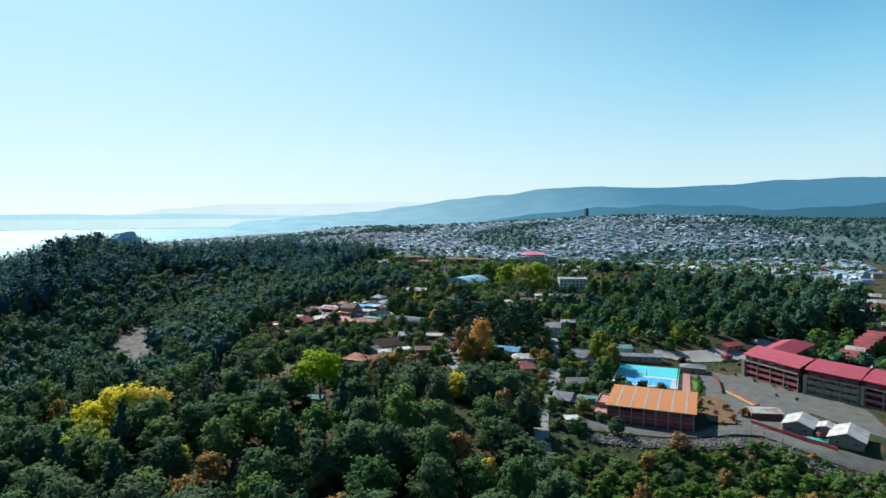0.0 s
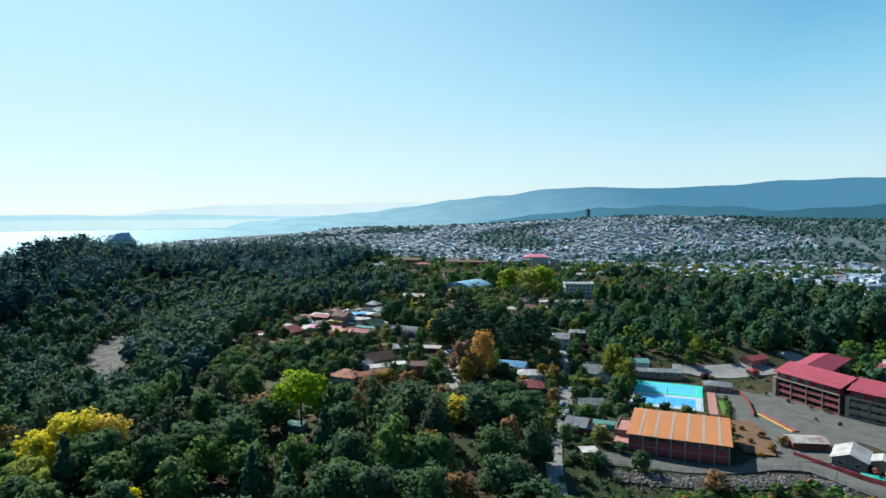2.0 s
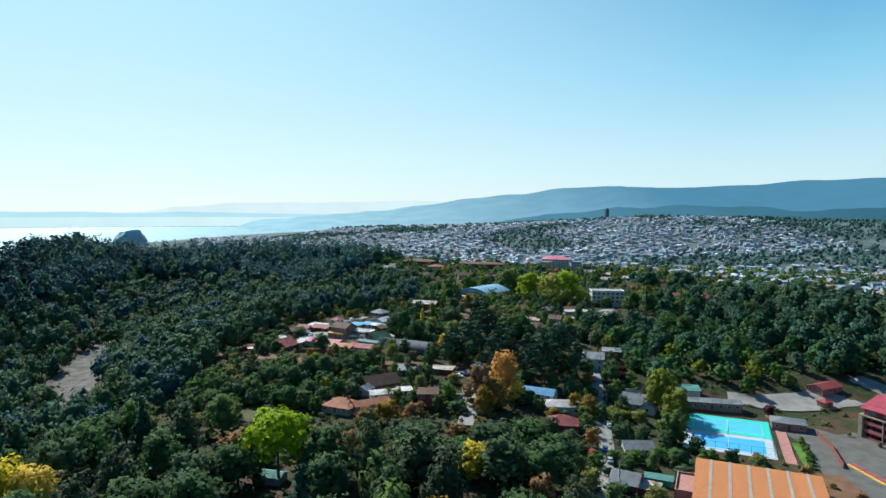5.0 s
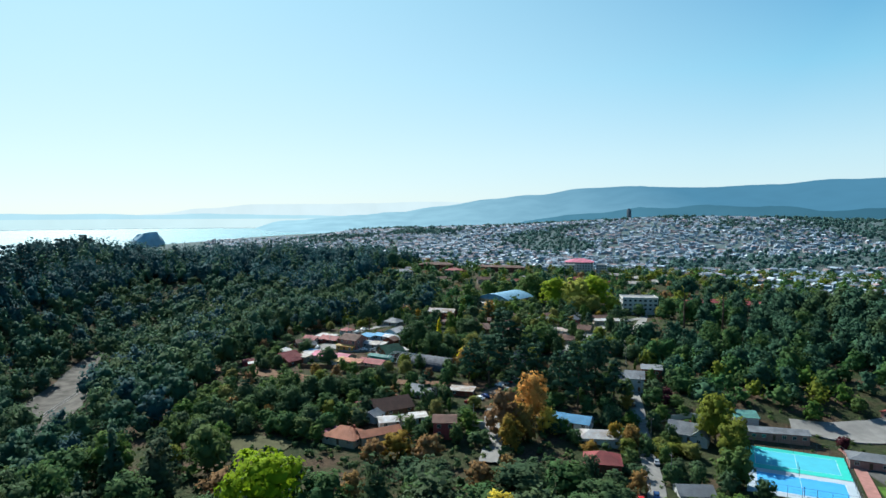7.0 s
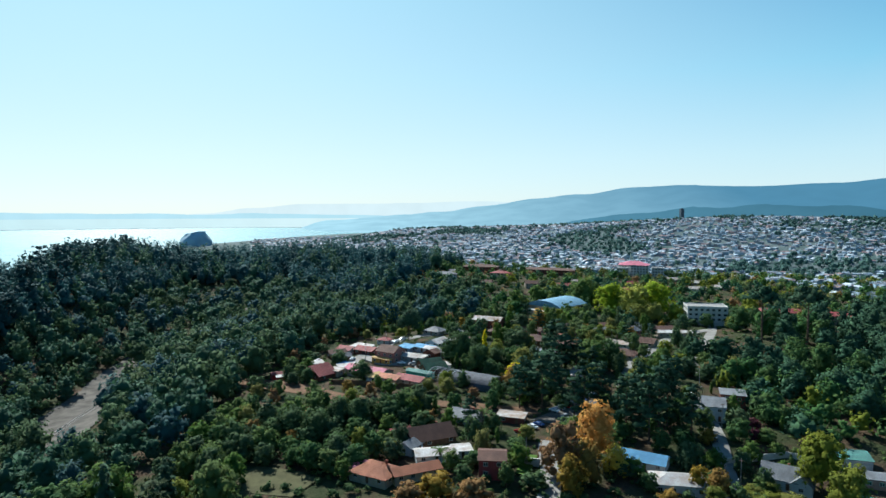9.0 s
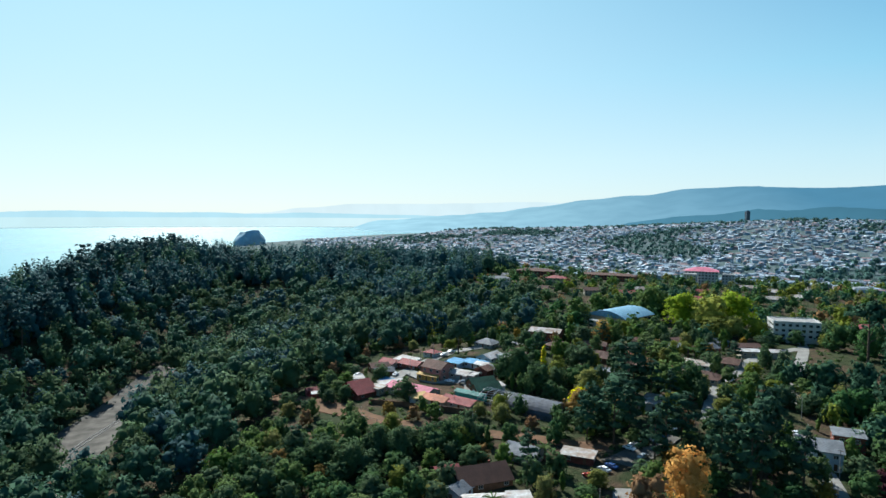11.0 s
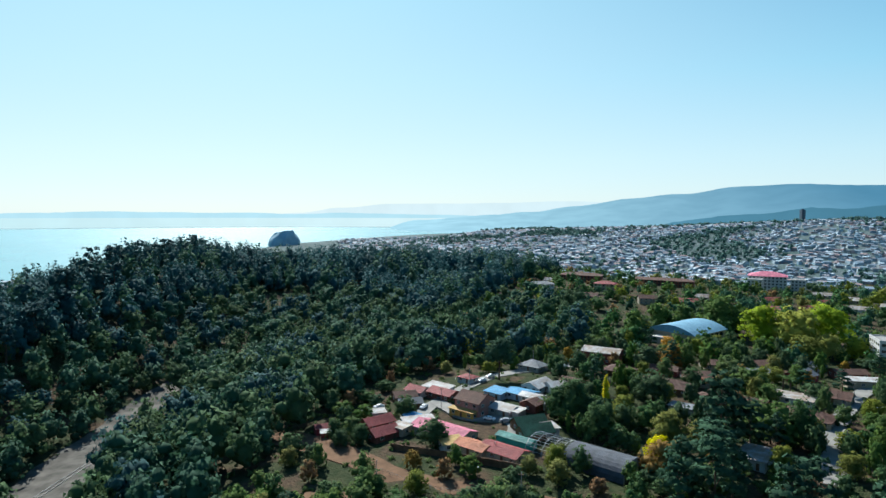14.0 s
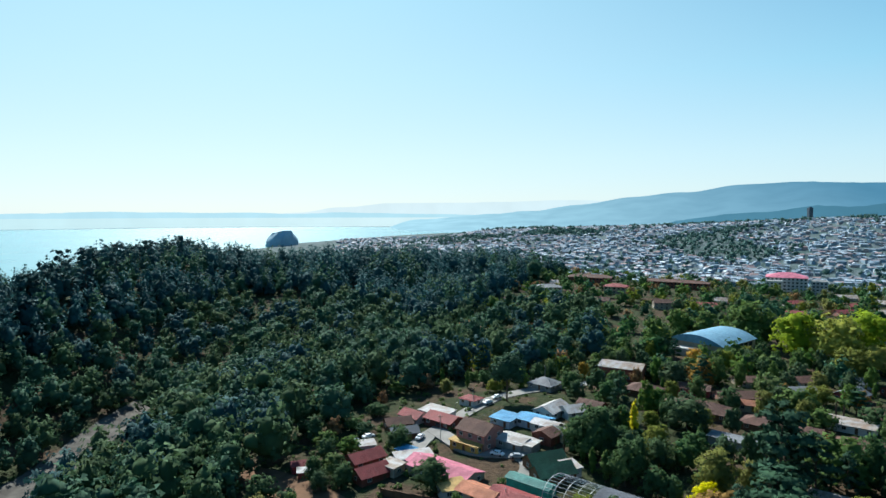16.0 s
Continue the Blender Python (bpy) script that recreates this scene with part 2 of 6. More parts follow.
M_STEEL = plain("galvanised_steel", (0.45, 0.46, 0.47), 0.4, 0.25, 1.0, 0.7)
M_DARKSTEEL = plain("dark_steel", (0.05, 0.055, 0.06), 0.5, 0.3, 1.0, 0.3)
R_RED = sheet_roof("roof_red_sheet", (0.30, 0.055, 0.055))
R_PINK = sheet_roof("roof_faded_pink_sheet", (0.58, 0.17, 0.24))
R_BROWN = sheet_roof("roof_brown_tile", (0.125, 0.06, 0.043), 0.8)
R_ORANGE = sheet_roof("roof_terracotta", (0.46, 0.17, 0.09), 0.75)
R_GREY = sheet_roof("roof_grey_sheet", (0.20, 0.215, 0.23), 0.5)
R_WHITE = sheet_roof("roof_white_sheet", (0.52, 0.53, 0.53), 0.5, rust=(0.5, 0.42, 0.36))
R_ZINC = sheet_roof("roof_zinc_sheet", (0.42, 0.42, 0.41), 0.4, rust=(0.38, 0.26, 0.18))
R_GREEN = sheet_roof("roof_green_sheet", (0.05, 0.15, 0.085), 0.5)
R_BLUE = sheet_roof("roof_blue_sheet", (0.09, 0.32, 0.55), 0.45)
R_YELLOW = sheet_roof("roof_ochre_sheet", (0.52, 0.33, 0.1), 0.6)
R_TEAL = sheet_roof("roof_teal_sheet", (0.08, 0.24, 0.21), 0.5)


def glass_material():
    m, nt, b = material("window_glass", 0.08)
    b.inputs["Base Color"].default_value = (0.02, 0.025, 0.03, 1)
    b.inputs["Specular IOR Level"].default_value = 0.8
    return m


M_GLASS = glass_material()


# ---- mesh helpers ----
def raw_mesh(name, verts, faces, mat, smooth=False):
    me = bpy.data.meshes.new(name)
    me.from_pydata([tuple(v) for v in verts], [], faces)
    me.materials.append(mat)
    if smooth:
        me.polygons.foreach_set("use_smooth", [True] * len(me.polygons))
    me.update()
    return me


def np_mesh(name, verts, quads, tris, mat, normals=None):
    """A mesh from arrays of vertices, quads and triangles, with vertex normals of its own if given."""
    me = bpy.data.meshes.new(name)
    nq, ntri = len(quads), len(tris)
    me.vertices.add(len(verts))
    me.vertices.foreach_set("co", np.asarray(verts, dtype=np.float32).ravel())
    me.loops.add(nq * 4 + ntri * 3)
    idx = np.concatenate([np.asarray(quads, dtype=np.int32).ravel(), np.asarray(tris, dtype=np.int32).ravel()])
    me.loops.foreach_set("vertex_index", idx)
    me.polygons.add(nq + ntri)
    start = np.concatenate([np.arange(nq) * 4, nq * 4 + np.arange(ntri) * 3]).astype(np.int32)
    me.polygons.foreach_set("loop_start", start)
    me.update(calc_edges=True)
    me.validate()
    me.materials.append(mat)
    if normals is not None:
        a = me.attributes.new("custom_normal", "FLOAT_VECTOR", "POINT")
        a.data.foreach_set("vector", np.asarray(normals, dtype=np.float32).ravel())
    return me


def child(name, me, parent, label="", m=None):
    ob = new(name, me)
    ob.parent = parent
    if m is not None:
        ob.matrix_local = m
    if label:
        ob["label"] = label
    return ob


def part(name, bm, mat, parent, label="", m=None):
    me = bpy.data.meshes.new(name)
    bm.to_mesh(me)
    bm.free()
    me.materials.append(mat)
    return child(name, me, parent, label, m)


def thing(name, x, y, z, rz, label, category, group="", kind=""):
    ob = new(name)
    ob.empty_display_size = 0.5
    ob.matrix_world = pose(x, y, z, 0, 0, rz)
    return tagged(ob, label, category, group, kind)


def box(bm, x0, x1, y0, y1, z0, z1):
    vs = [bm.verts.new(p) for p in ((x0, y0, z0), (x1, y0, z0), (x1, y1, z0), (x0, y1, z0),
                                    (x0, y0, z1), (x1, y0, z1), (x1, y1, z1), (x0, y1, z1))]
    for f in ((0, 3, 2, 1), (4, 5, 6, 7), (0, 1, 5, 4), (1, 2, 6, 5), (2, 3, 7, 6), (3, 0, 4, 7)):
        bm.faces.new([vs[i] for i in f])
    return bm


def boxed(*spans):
    bm = bmesh.new()
    for s in spans:
        box(bm, *s)
    return bm


def rod(bm, a, b, r0, r1=None, n=6):
    """A tapered rod from a to b."""
    r1 = r0 if r1 is None else r1
    a, b = Vector(a), Vector(b)
    d = (b - a).normalized()
    u = d.orthogonal().normalized()
    v = d.cross(u)
    ring = []
    for p, r in ((a, r0), (b, r1)):
        ring.append([bm.verts.new(p + (u * math.cos(k * 2 * math.pi / n) + v * math.sin(k * 2 * math.pi / n)) * r) for k in range(n)])
    for k in range(n):
        bm.faces.new((ring[0][k], ring[0][(k + 1) % n], ring[1][(k + 1) % n], ring[1][k]))
    bm.faces.new(ring[1])
    bm.faces.new(ring[0][::-1])
    return bm


# ---- the lie of the land ----
def bump(x, y, cx, cy, sx, sy, turn, h):
    c, s = math.cos(math.radians(turn)), math.sin(math.radians(turn))
    u, v = (x - cx) * c + (y - cy) * s, -(x - cx) * s + (y - cy) * c
    return h * math.exp(-0.5 * ((u / sx) ** 2 + (v / sy) ** 2))
def ramp(a, b, v):
    k = min(1.0, max(0.0, (v - a) / (b - a)))
    return k * k * (3 - 2 * k)
def ground_height(x, y):
    z = -1.0
    z += bump(x, y, 30, 480, 75, 95, 0, 7)            # village shelf
    z += bump(x, y, 60, 760, 130, 120, 0, 9)          # rise behind the hall
    z += bump(x, y, -195, 520, 48, 190, 10, -25)      # ravine
    z += bump(x, y, -115, 270, 45, 80, 0, -2)         # side gully
    z += bump(x, y, -292, 665, 44, 150, 14, 34)       # wooded hill
    z += bump(x, y, -190, 900, 170, 85, 10, 22)
    z += bump(x, y, 260, 490, 95, 80, 0, 9)          # wooded knoll
    z += bump(x, y, 120, 180, 110, 32, 0, -9)         # bank under the school road
    r = math.hypot(x, y - 100)
    az = math.degrees(math.atan2(x, y - 100))
    z -= 14 * ramp(850, 1050, r)
    z += (34 + 24 * ramp(5, 30, az)) * ramp(1050, 2300, r) * ramp(-22, 12, az) * (1 - ramp(2500, 3500, r))
    z += bump(x, y, 820, 1880, 330, 330, 0, 24)       # hill under the town
    z -= 22 * ramp(900, 1150, r) * ramp(-5, -22, az) * (1 - ramp(0, -220, x + 350 - 0.12 * (y - 640)))
    z -= 21 * ramp(0, -220, x + 350 - 0.12 * (y - 640)) * ramp(300, 520, y)
    # flat terrace of the school, the sports hall and the courts
    k = ramp(75, 110, x) * (1 - ramp(330, 370, y)) * ramp(205, 225, y + 0.25*(x-100))
    k *= 1 - ramp(330, 420, x)
    z = z * (1 - k) + -4.5 * k
    # coast
    cx = -900 + 0.35 * max(0.0, y - 2400)
    if y>3300: cx = -585 + 0.6*(y-3300)
    z = z * ramp(-60, 160, x - cx) + -48 * (1 - ramp(-60, 160, x - cx))
    return z


def build_ground():
    """One sheet from below the camera to the horizon: rings that widen outwards."""
    rings, spokes = 250, 340
    radii = [12 * (4750 / 12) ** (i / (rings - 1)) for i in range(rings)]
    verts = [(0, 200, ground_height(0, 200))]
    for r in radii:
        for k in range(spokes):
            a = 2 * math.pi * k / spokes
            x, y = r * math.sin(a), 200 + r * math.cos(a)
            h = ground_height(x, y)
            if r > 60:
                h += 0.8 * noise.noise((x * 0.02, y * 0.02, 0))
            verts.append((x, y, h))
    quads = []
    for i in range(rings - 1):
        for k in range(spokes):
            a, b = 1 + i * spokes + k, 1 + i * spokes + (k + 1) % spokes
            quads.append((a, b, b + spokes, a + spokes))
    tris = [(0, 1 + (k + 1) % spokes, 1 + k) for k in range(spokes)]
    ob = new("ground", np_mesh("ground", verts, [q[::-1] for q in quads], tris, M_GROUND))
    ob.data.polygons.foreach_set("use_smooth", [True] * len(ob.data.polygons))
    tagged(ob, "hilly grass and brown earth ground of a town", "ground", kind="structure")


build_ground()

bm = bmesh.new()
bmesh.ops.create_circle(bm, cap_ends=True, radius=4850, segments=128)
me = bpy.data.meshes.new("sea")
bm.to_mesh(me)
bm.free()
me.materials.append(M_SEA)
sea = new("water", me)
sea.location = (0, 200, -40)
tagged(sea, "calm pale blue sea glittering under haze", "sea", kind="structure")


def crest(pairs, az):
    """Height between (azimuth, height) pairs."""
    for (a0, h0), (a1, h1) in zip(pairs, pairs[1:]):
        if a0 <= az <= a1:
            k = (az - a0) / (a1 - a0)
            return h0 + (h1 - h0) * k * k * (3 - 2 * k)
    return pairs[-1][1] if az > pairs[-1][0] else pairs[0][1]


def backdrop(name, pairs, r_crest, r_foot, foot, mat, label, rough=6.0):
    """A far range of hills all round: a slope from its foot up to the crest."""
    verts, faces, n, rows = [], [], 720, 10
    for k in range(n):
        az = -180 + 360 * k / n
        top = crest(pairs, az) + rough * noise.noise((az * 0.35, r_crest * 0.01, 0)) + rough * 0.4 * noise.noise((az * 1.7, 3, 0))
        for j in range(rows):
            f = j / (rows - 1)
            r = r_foot + (r_crest - r_foot) * f
            z = foot + (top - foot) * f ** 1.3
            if 0 < j < rows - 1:
                z += 0.10 * (top - foot) * noise.noise((az * 0.25, f * 3, 7))
            verts.append((r * math.sin(radians(az)), 150 + r * math.cos(radians(az)), z))
    for k in range(n):
        for j in range(rows - 1):
            a, b = k * rows + j, ((k + 1) % n) * rows + j
            faces.append((a, b, b + 1, a + 1))
    ob = new(name, raw_mesh(name, verts, faces, mat, True))
    tagged(ob, label, "hills", kind="structure")


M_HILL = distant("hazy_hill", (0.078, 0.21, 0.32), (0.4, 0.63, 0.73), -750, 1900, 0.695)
M_HILLFAR = distant("hazy_mountain", (0.58, 0.68, 0.71), (0.61, 0.7, 0.725), -2500, 0, 0.695)
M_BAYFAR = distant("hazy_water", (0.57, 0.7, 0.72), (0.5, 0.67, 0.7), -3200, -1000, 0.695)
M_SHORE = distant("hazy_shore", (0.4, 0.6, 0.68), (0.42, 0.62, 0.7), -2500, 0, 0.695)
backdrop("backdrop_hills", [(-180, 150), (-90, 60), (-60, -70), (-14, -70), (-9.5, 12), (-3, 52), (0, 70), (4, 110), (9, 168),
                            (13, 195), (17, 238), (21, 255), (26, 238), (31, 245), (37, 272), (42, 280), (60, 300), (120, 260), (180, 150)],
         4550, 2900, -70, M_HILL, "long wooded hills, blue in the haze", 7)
# upright glowing band in place of the water beyond the sea sheet
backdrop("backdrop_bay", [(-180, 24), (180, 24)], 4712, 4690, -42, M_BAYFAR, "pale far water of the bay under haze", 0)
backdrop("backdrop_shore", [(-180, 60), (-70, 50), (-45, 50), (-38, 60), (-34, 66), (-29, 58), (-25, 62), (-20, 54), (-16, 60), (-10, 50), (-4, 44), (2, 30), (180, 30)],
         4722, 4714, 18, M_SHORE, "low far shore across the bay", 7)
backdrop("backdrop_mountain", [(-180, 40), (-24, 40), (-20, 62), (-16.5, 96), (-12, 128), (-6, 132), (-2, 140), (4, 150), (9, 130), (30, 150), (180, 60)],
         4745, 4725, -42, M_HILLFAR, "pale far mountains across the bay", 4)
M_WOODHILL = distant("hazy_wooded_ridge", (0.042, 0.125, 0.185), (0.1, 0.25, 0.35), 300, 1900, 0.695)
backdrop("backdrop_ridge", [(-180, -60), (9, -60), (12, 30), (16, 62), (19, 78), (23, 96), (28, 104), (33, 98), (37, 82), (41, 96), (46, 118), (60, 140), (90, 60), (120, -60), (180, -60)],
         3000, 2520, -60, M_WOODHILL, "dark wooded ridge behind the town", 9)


# ---- trees ----
def ico(sub):
    bm = bmesh.new()
    bmesh.ops.create_icosphere(bm, subdivisions=sub, radius=1)
    v = np.array([p.co[:] for p in bm.verts])
    f = np.array([[q.index for q in p.verts] for p in bm.faces])
    bm.free()
    return v, f


ICO1 = ico(1)
NO_QUADS = np.zeros((0, 4), dtype=np.int32)


def crown_arrays(rng, lobes, leaf, count, core, cores=11):
    """Crown of leaf clumps: lobes are (centre, radii); clumps of small leaves stand on them, over uneven cores.
    Gives vertices, their soft outward normals, and triangles."""
    cv, cf = core
    verts, norms, tris, at = [], [], [], 0
    leaf = leaf * 0.9
    vol = np.array([r[0] * r[1] + r[0] * r[2] for c, r in lobes])
    share = np.maximum(4, (2 * count * vol / vol.sum()).astype(int))
    big = sorted(range(len(lobes)), key=lambda i: -vol[i])[:cores]
    mid = np.array([c for c, r in lobes]).mean(axis=0)
    mid[2] *= 0.85

    def unit(a):
        return a / np.maximum(1e-6, np.linalg.norm(a, axis=1))[:, None]
    for i, ((c, r), n) in enumerate(zip(lobes, share)):
        c, r = np.array(c), np.array(r)
        if i in big:
            k = cv * (0.6 + 0.5 * rng.random((len(cv), 1)))
            verts.append(c + k * r * 0.76)
            norms.append(unit(cv + 0.5 * unit(c + k * r - mid)))
            tris.append(cf + at)
            at += len(cv)
        m = max(4, n // 6)
        d = unit(rng.normal(size=(m, 3)))
        d[:, 2] = np.where(d[:, 2] < -0.5, -d[:, 2], d[:, 2])
        hub = c + d * r * (0.78 + 0.24 * rng.random((m, 1)))
        pick = rng.integers(m, size=n)
        off = rng.normal(size=(n, 3))
        p = hub[pick] + off * r * 0.13
        nrm = unit(0.55 * d[pick] + 0.13 * off + 0.5 * unit(p - mid) + 0.07 * rng.normal(size=(n, 3)))
        face = unit(nrm + 0.36 * rng.normal(size=(n, 3)))
        u = unit(np.cross(face, rng.normal(size=(n, 3))))
        w = np.cross(face, u)
        q = leaf * (0.55 + 0.9 * rng.random((n, 1)))
        tri = np.stack([p + u * q, p - u * q * 0.6 + w * q * 0.7, p - u * q * 0.6 - w * q * 0.7], axis=1)
        verts.append(tri.reshape(-1, 3))
        norms.append(np.repeat(nrm, 3, axis=0))
        tris.append(np.arange(n * 3).reshape(n, 3) + at)
        at += n * 3
    return np.concatenate(verts), np.concatenate(norms), np.concatenate(tris)


def lobes_for(rng, kind, h, w):
    """Lobes of a crown of a kind, for a tree h high and w wide."""
    out = []
    if kind in ("broad", "raised"):
        for i in range(20):
            a, z = i * 2.4 + rng.random(), 0.12 + 0.76 * (i + rng.random()) / 20
            s = w * 0.5 * math.sqrt(max(0.04, 1 - ((z - 0.4) / 0.6) ** 2))
            r = w * (0.11 + 0.1 * rng.random())
            q = max(0.0, s - r * 0.8) * (0.8 + 0.3 * rng.random())
            out.append(((math.cos(a) * q, math.sin(a) * q, h * z), (r, r, r * 0.95)))
        out.append(((0, 0, h * 0.4), (w * 0.4, w * 0.4, h * 0.36)))
        out.append(((w * 0.05, -w * 0.04, h * 0.68), (w * 0.26, w * 0.26, h * 0.27)))
        if kind == "raised":               # bare stem below a high crown
            out = [((x, y, h * 0.36 + z * 0.62), (a, b, c * 0.72)) for (x, y, z), (a, b, c) in out]
    elif kind == "euca":                    # several upright leaders, each a stack of clumps
        for i in range(6):
            a, r = i * 1.05 + rng.random(), w * (0.17 + 0.06 * rng.random())
            out.append(((math.cos(a) * w * 0.3, math.sin(a) * w * 0.3, h * (0.14 + 0.14 * rng.random())), (r, r, r * 1.1)))
        for j in range(5):
            a, q = j * 1.26 + rng.random(), w * (0.1 + 0.2 * rng.random())
            top = h * (0.72 + 0.24 * rng.random())
            for k in range(4):
                f = k / 3
                r = w * (0.19 - 0.07 * f) * (0.8 + 0.4 * rng.random())
                b = a + rng.normal() * 0.35
                out.append(((math.cos(b) * q * (1.15 - 0.3 * f), math.sin(b) * q * (1.15 - 0.3 * f), top * (0.3 + 0.62 * f)), (r, r, r * 1.25)))
        out.append(((0, 0, h * 0.42), (w * 0.33, w * 0.33, h * 0.34)))
    elif kind == "gum":                     # high open crown on bare limbs
        for j in range(6):
            a, q = j * 1.05 + rng.random(), w * (0.12 + 0.22 * rng.random())
            for k in range(3):
                z, r = 0.52 + 0.42 * (k + rng.random()) / 3, w * (0.09 + 0.06 * rng.random())
                out.append(((math.cos(a) * q + rng.normal() * w * 0.04, math.sin(a) * q + rng.normal() * w * 0.04, h * z), (r, r, r * 0.8)))
    elif kind == "cone":
        for i in range(15):
            f = i / 14
            a = i * 2.4
            s = w * 0.5 * (1 - f) ** 0.8
            r = w * (0.24 - 0.15 * f)
            out.append(((math.cos(a) * s * 0.6, math.sin(a) * s * 0.6, h * (0.17 + 0.78 * f)), (r, r, h * 0.085)))
        out.append(((0, 0, h * 0.45), (w * 0.24, w * 0.24, h * 0.28)))
        out.append(((0, 0, h * 0.8), (w * 0.11, w * 0.11, h * 0.19)))
    elif kind == "pine":
        for i in range(17):
            f = i / 16
            a = i * 2.4 + rng.random()
            s = w * 0.5 * (1.0 - 0.75 * f) * (0.55 + 0.45 * rng.random())
            r = w * (0.10 + 0.08 * rng.random())
            out.append(((math.cos(a) * s, math.sin(a) * s, h * (0.3 + 0.66 * f)), (r * 1.3, r * 1.3, h * 0.04)))
    elif kind == "umbrella":
        for i in range(13):
            a = i * 2.4
            q = math.sqrt(i / 12)
            r = w * 0.17
            out.append(((math.cos(a) * q * w * 0.4, math.sin(a) * q * w * 0.4, h * (0.86 - 0.16 * q * q + 0.07 * rng.random())), (r, r, h * 0.07)))
    elif kind == "column":
        for i in range(9):
            f = i / 8
            r = w * 0.5 * (0.45 + 0.9 * f * (1.3 - f) - 0.45 * f * f)
            out.append(((0.15 * w * (rng.random() - 0.5), 0.15 * w * (rng.random() - 0.5), h * (0.15 + 0.78 * f)), (r, r, h * 0.11)))
    elif kind == "shrub":
        for i in range(6):
            a, q = rng.random() * 6.28, rng.random()
            r = w * (0.2 + 0.1 * rng.random())
            out.append(((math.cos(a) * q * w * 0.3, math.sin(a) * q * w * 0.3, h * (0.3 + 0.35 * rng.random())), (r, r, h * 0.32)))
    return out


def trunk_bm(rng, kind, h, w):
    bm = bmesh.new()
    r = max(0.12, h * 0.018)
    if kind in ("cone", "pine", "column"):
        rod(bm, (0, 0, -0.6), (0, 0, h * 0.5), r, r * 0.6, 7)
        rod(bm, (0, 0, h * 0.5), (0.1, 0, h * 0.93), r * 0.6, r * 0.15, 6)
        limbs = 7
    else:
        lean = (w * 0.05 * (rng.random() - 0.5), w * 0.05 * (rng.random() - 0.5), h * 0.42)
        rod(bm, (0, 0, -0.6), lean, r * 1.15, r * 0.8, 7)
        rod(bm, lean, (0, 0, h * 0.8), r * 0.8, r * 0.25, 6)
        limbs = 6
    for i in range(limbs):
        a = i * 2.4 + rng.random()
        z = h * (0.3 + 0.45 * i / limbs)
        s = w * 0.34 * (1 - 0.3 * i / limbs)
        rod(bm, (0, 0, z), (math.cos(a) * s, math.sin(a) * s, z + h * 0.14), r * 0.42, r * 0.1, 5)
    return bm


class Kind:
    """A kind of tree: a few shapes, built once at unit sizes and shared by all its copies."""

    def __init__(self, name, kind, h, w, mat, leaf, count, shapes, label, category="tree", cores=11):
        self.name, self.h, self.w, self.label, self.category, self.made = name, h, w, label, category, []
        for s in range(shapes):
            rng = np.random.default_rng(100 + s + sum(ord(c) for c in name))
            v, nv, t = crown_arrays(rng, lobes_for(rng, kind, h, w), leaf, count, ICO1, cores)
            crown = np_mesh("crown", v, NO_QUADS, t, mat, nv)
            me = bpy.data.meshes.new("trunk")
            bm = trunk_bm(rng, kind, h, w)
            bm.to_mesh(me)
            bm.free()
            me.materials.append(M_BARK)
            self.made.append((me, crown))

    def plant(self, x, y, height=None, width=None, label="", group="", z=None):
        i = int(abs(x * 7.3 + y * 3.1)) % len(self.made)
        sz = (height or self.h) / self.h
        sw = (width or self.w * sz) / self.w
        ob = new(self.name)
        ob.matrix_world = pose(x, y, ground_height(x, y) - 0.2 if z is None else z, 0, 0, (x * 37 + y * 91) % 360) @ Matrix.Diagonal((sw, sw, sz, 1))
        tagged(ob, label or self.label, self.category, group or "trees of the wooded slopes")
        child("trunk", self.made[i][0], ob)
        child("crown", self.made[i][1], ob)
        return ob


K_BROAD = Kind("broadleaf_tree", "broad", 12, 10, M_LEAF, 0.36, 1300, 4, "dense dark green broadleaf tree")
K_LAUREL = Kind("laurel_tree", "broad", 8, 8, M_LEAF, 0.44, 400, 3, "low rounded dark green laurel tree")
K_TALL = Kind("blackwood_tree", "euca", 20, 14, M_BLACKWOOD, 0.6, 1300, 2, "tall dark grey-green tree with upright limbs", "tree", 8)
K_GUM = Kind("eucalyptus_tree", "gum", 30, 15, M_GUM, 0.95, 330, 3, "tall eucalyptus with bare limbs and open crown", "tree", 8)
K_GREEN = Kind("green_tree", "broad", 10, 9, M_LEAF_MID, 0.46, 470, 3, "rounded mid-green broadleaf tree")
K_PINE = Kind("pine_tree", "pine", 22, 13, M_PINE, 0.72, 614, 3, "tall dark pine with layered branches")
K_CONE = Kind("conifer_tree", "cone", 16, 9, M_PINE, 0.72, 537, 2, "dark conical conifer among the broadleaf trees")
K_UMBR = Kind("umbrella_pine", "umbrella", 24, 14, M_PINE, 0.72, 460, 1, "umbrella pine with bare trunk and flat dark crown")
K_LIME = Kind("lime_green_tree", "broad", 13, 11, M_LIME, 0.44, 1304, 2, "bright lime-green leafy tree in the sun", "tree", 5)
K_HIGH = Kind("tall_lime_tree", "raised", 20, 17, M_LIME, 0.62, 1100, 1, "tall lime-green tree with a high crown", "tree", 5)
K_CROWN = Kind("street_tree", "raised", 19, 15, M_PINE, 0.5, 1300, 1, "tall dark tree with bare stem in the street", "tree", 9)
K_OLIVE = Kind("olive_green_tree", "broad", 13, 11, M_OLIVE, 0.44, 1300, 2, "tall olive-green leafy tree in the sun", "tree", 5)
K_YELLOW = Kind("yellow_tree", "broad", 11, 9, M_YELLOW, 0.42, 1228, 2, "yellow autumn tree in the sun", "tree", 5)
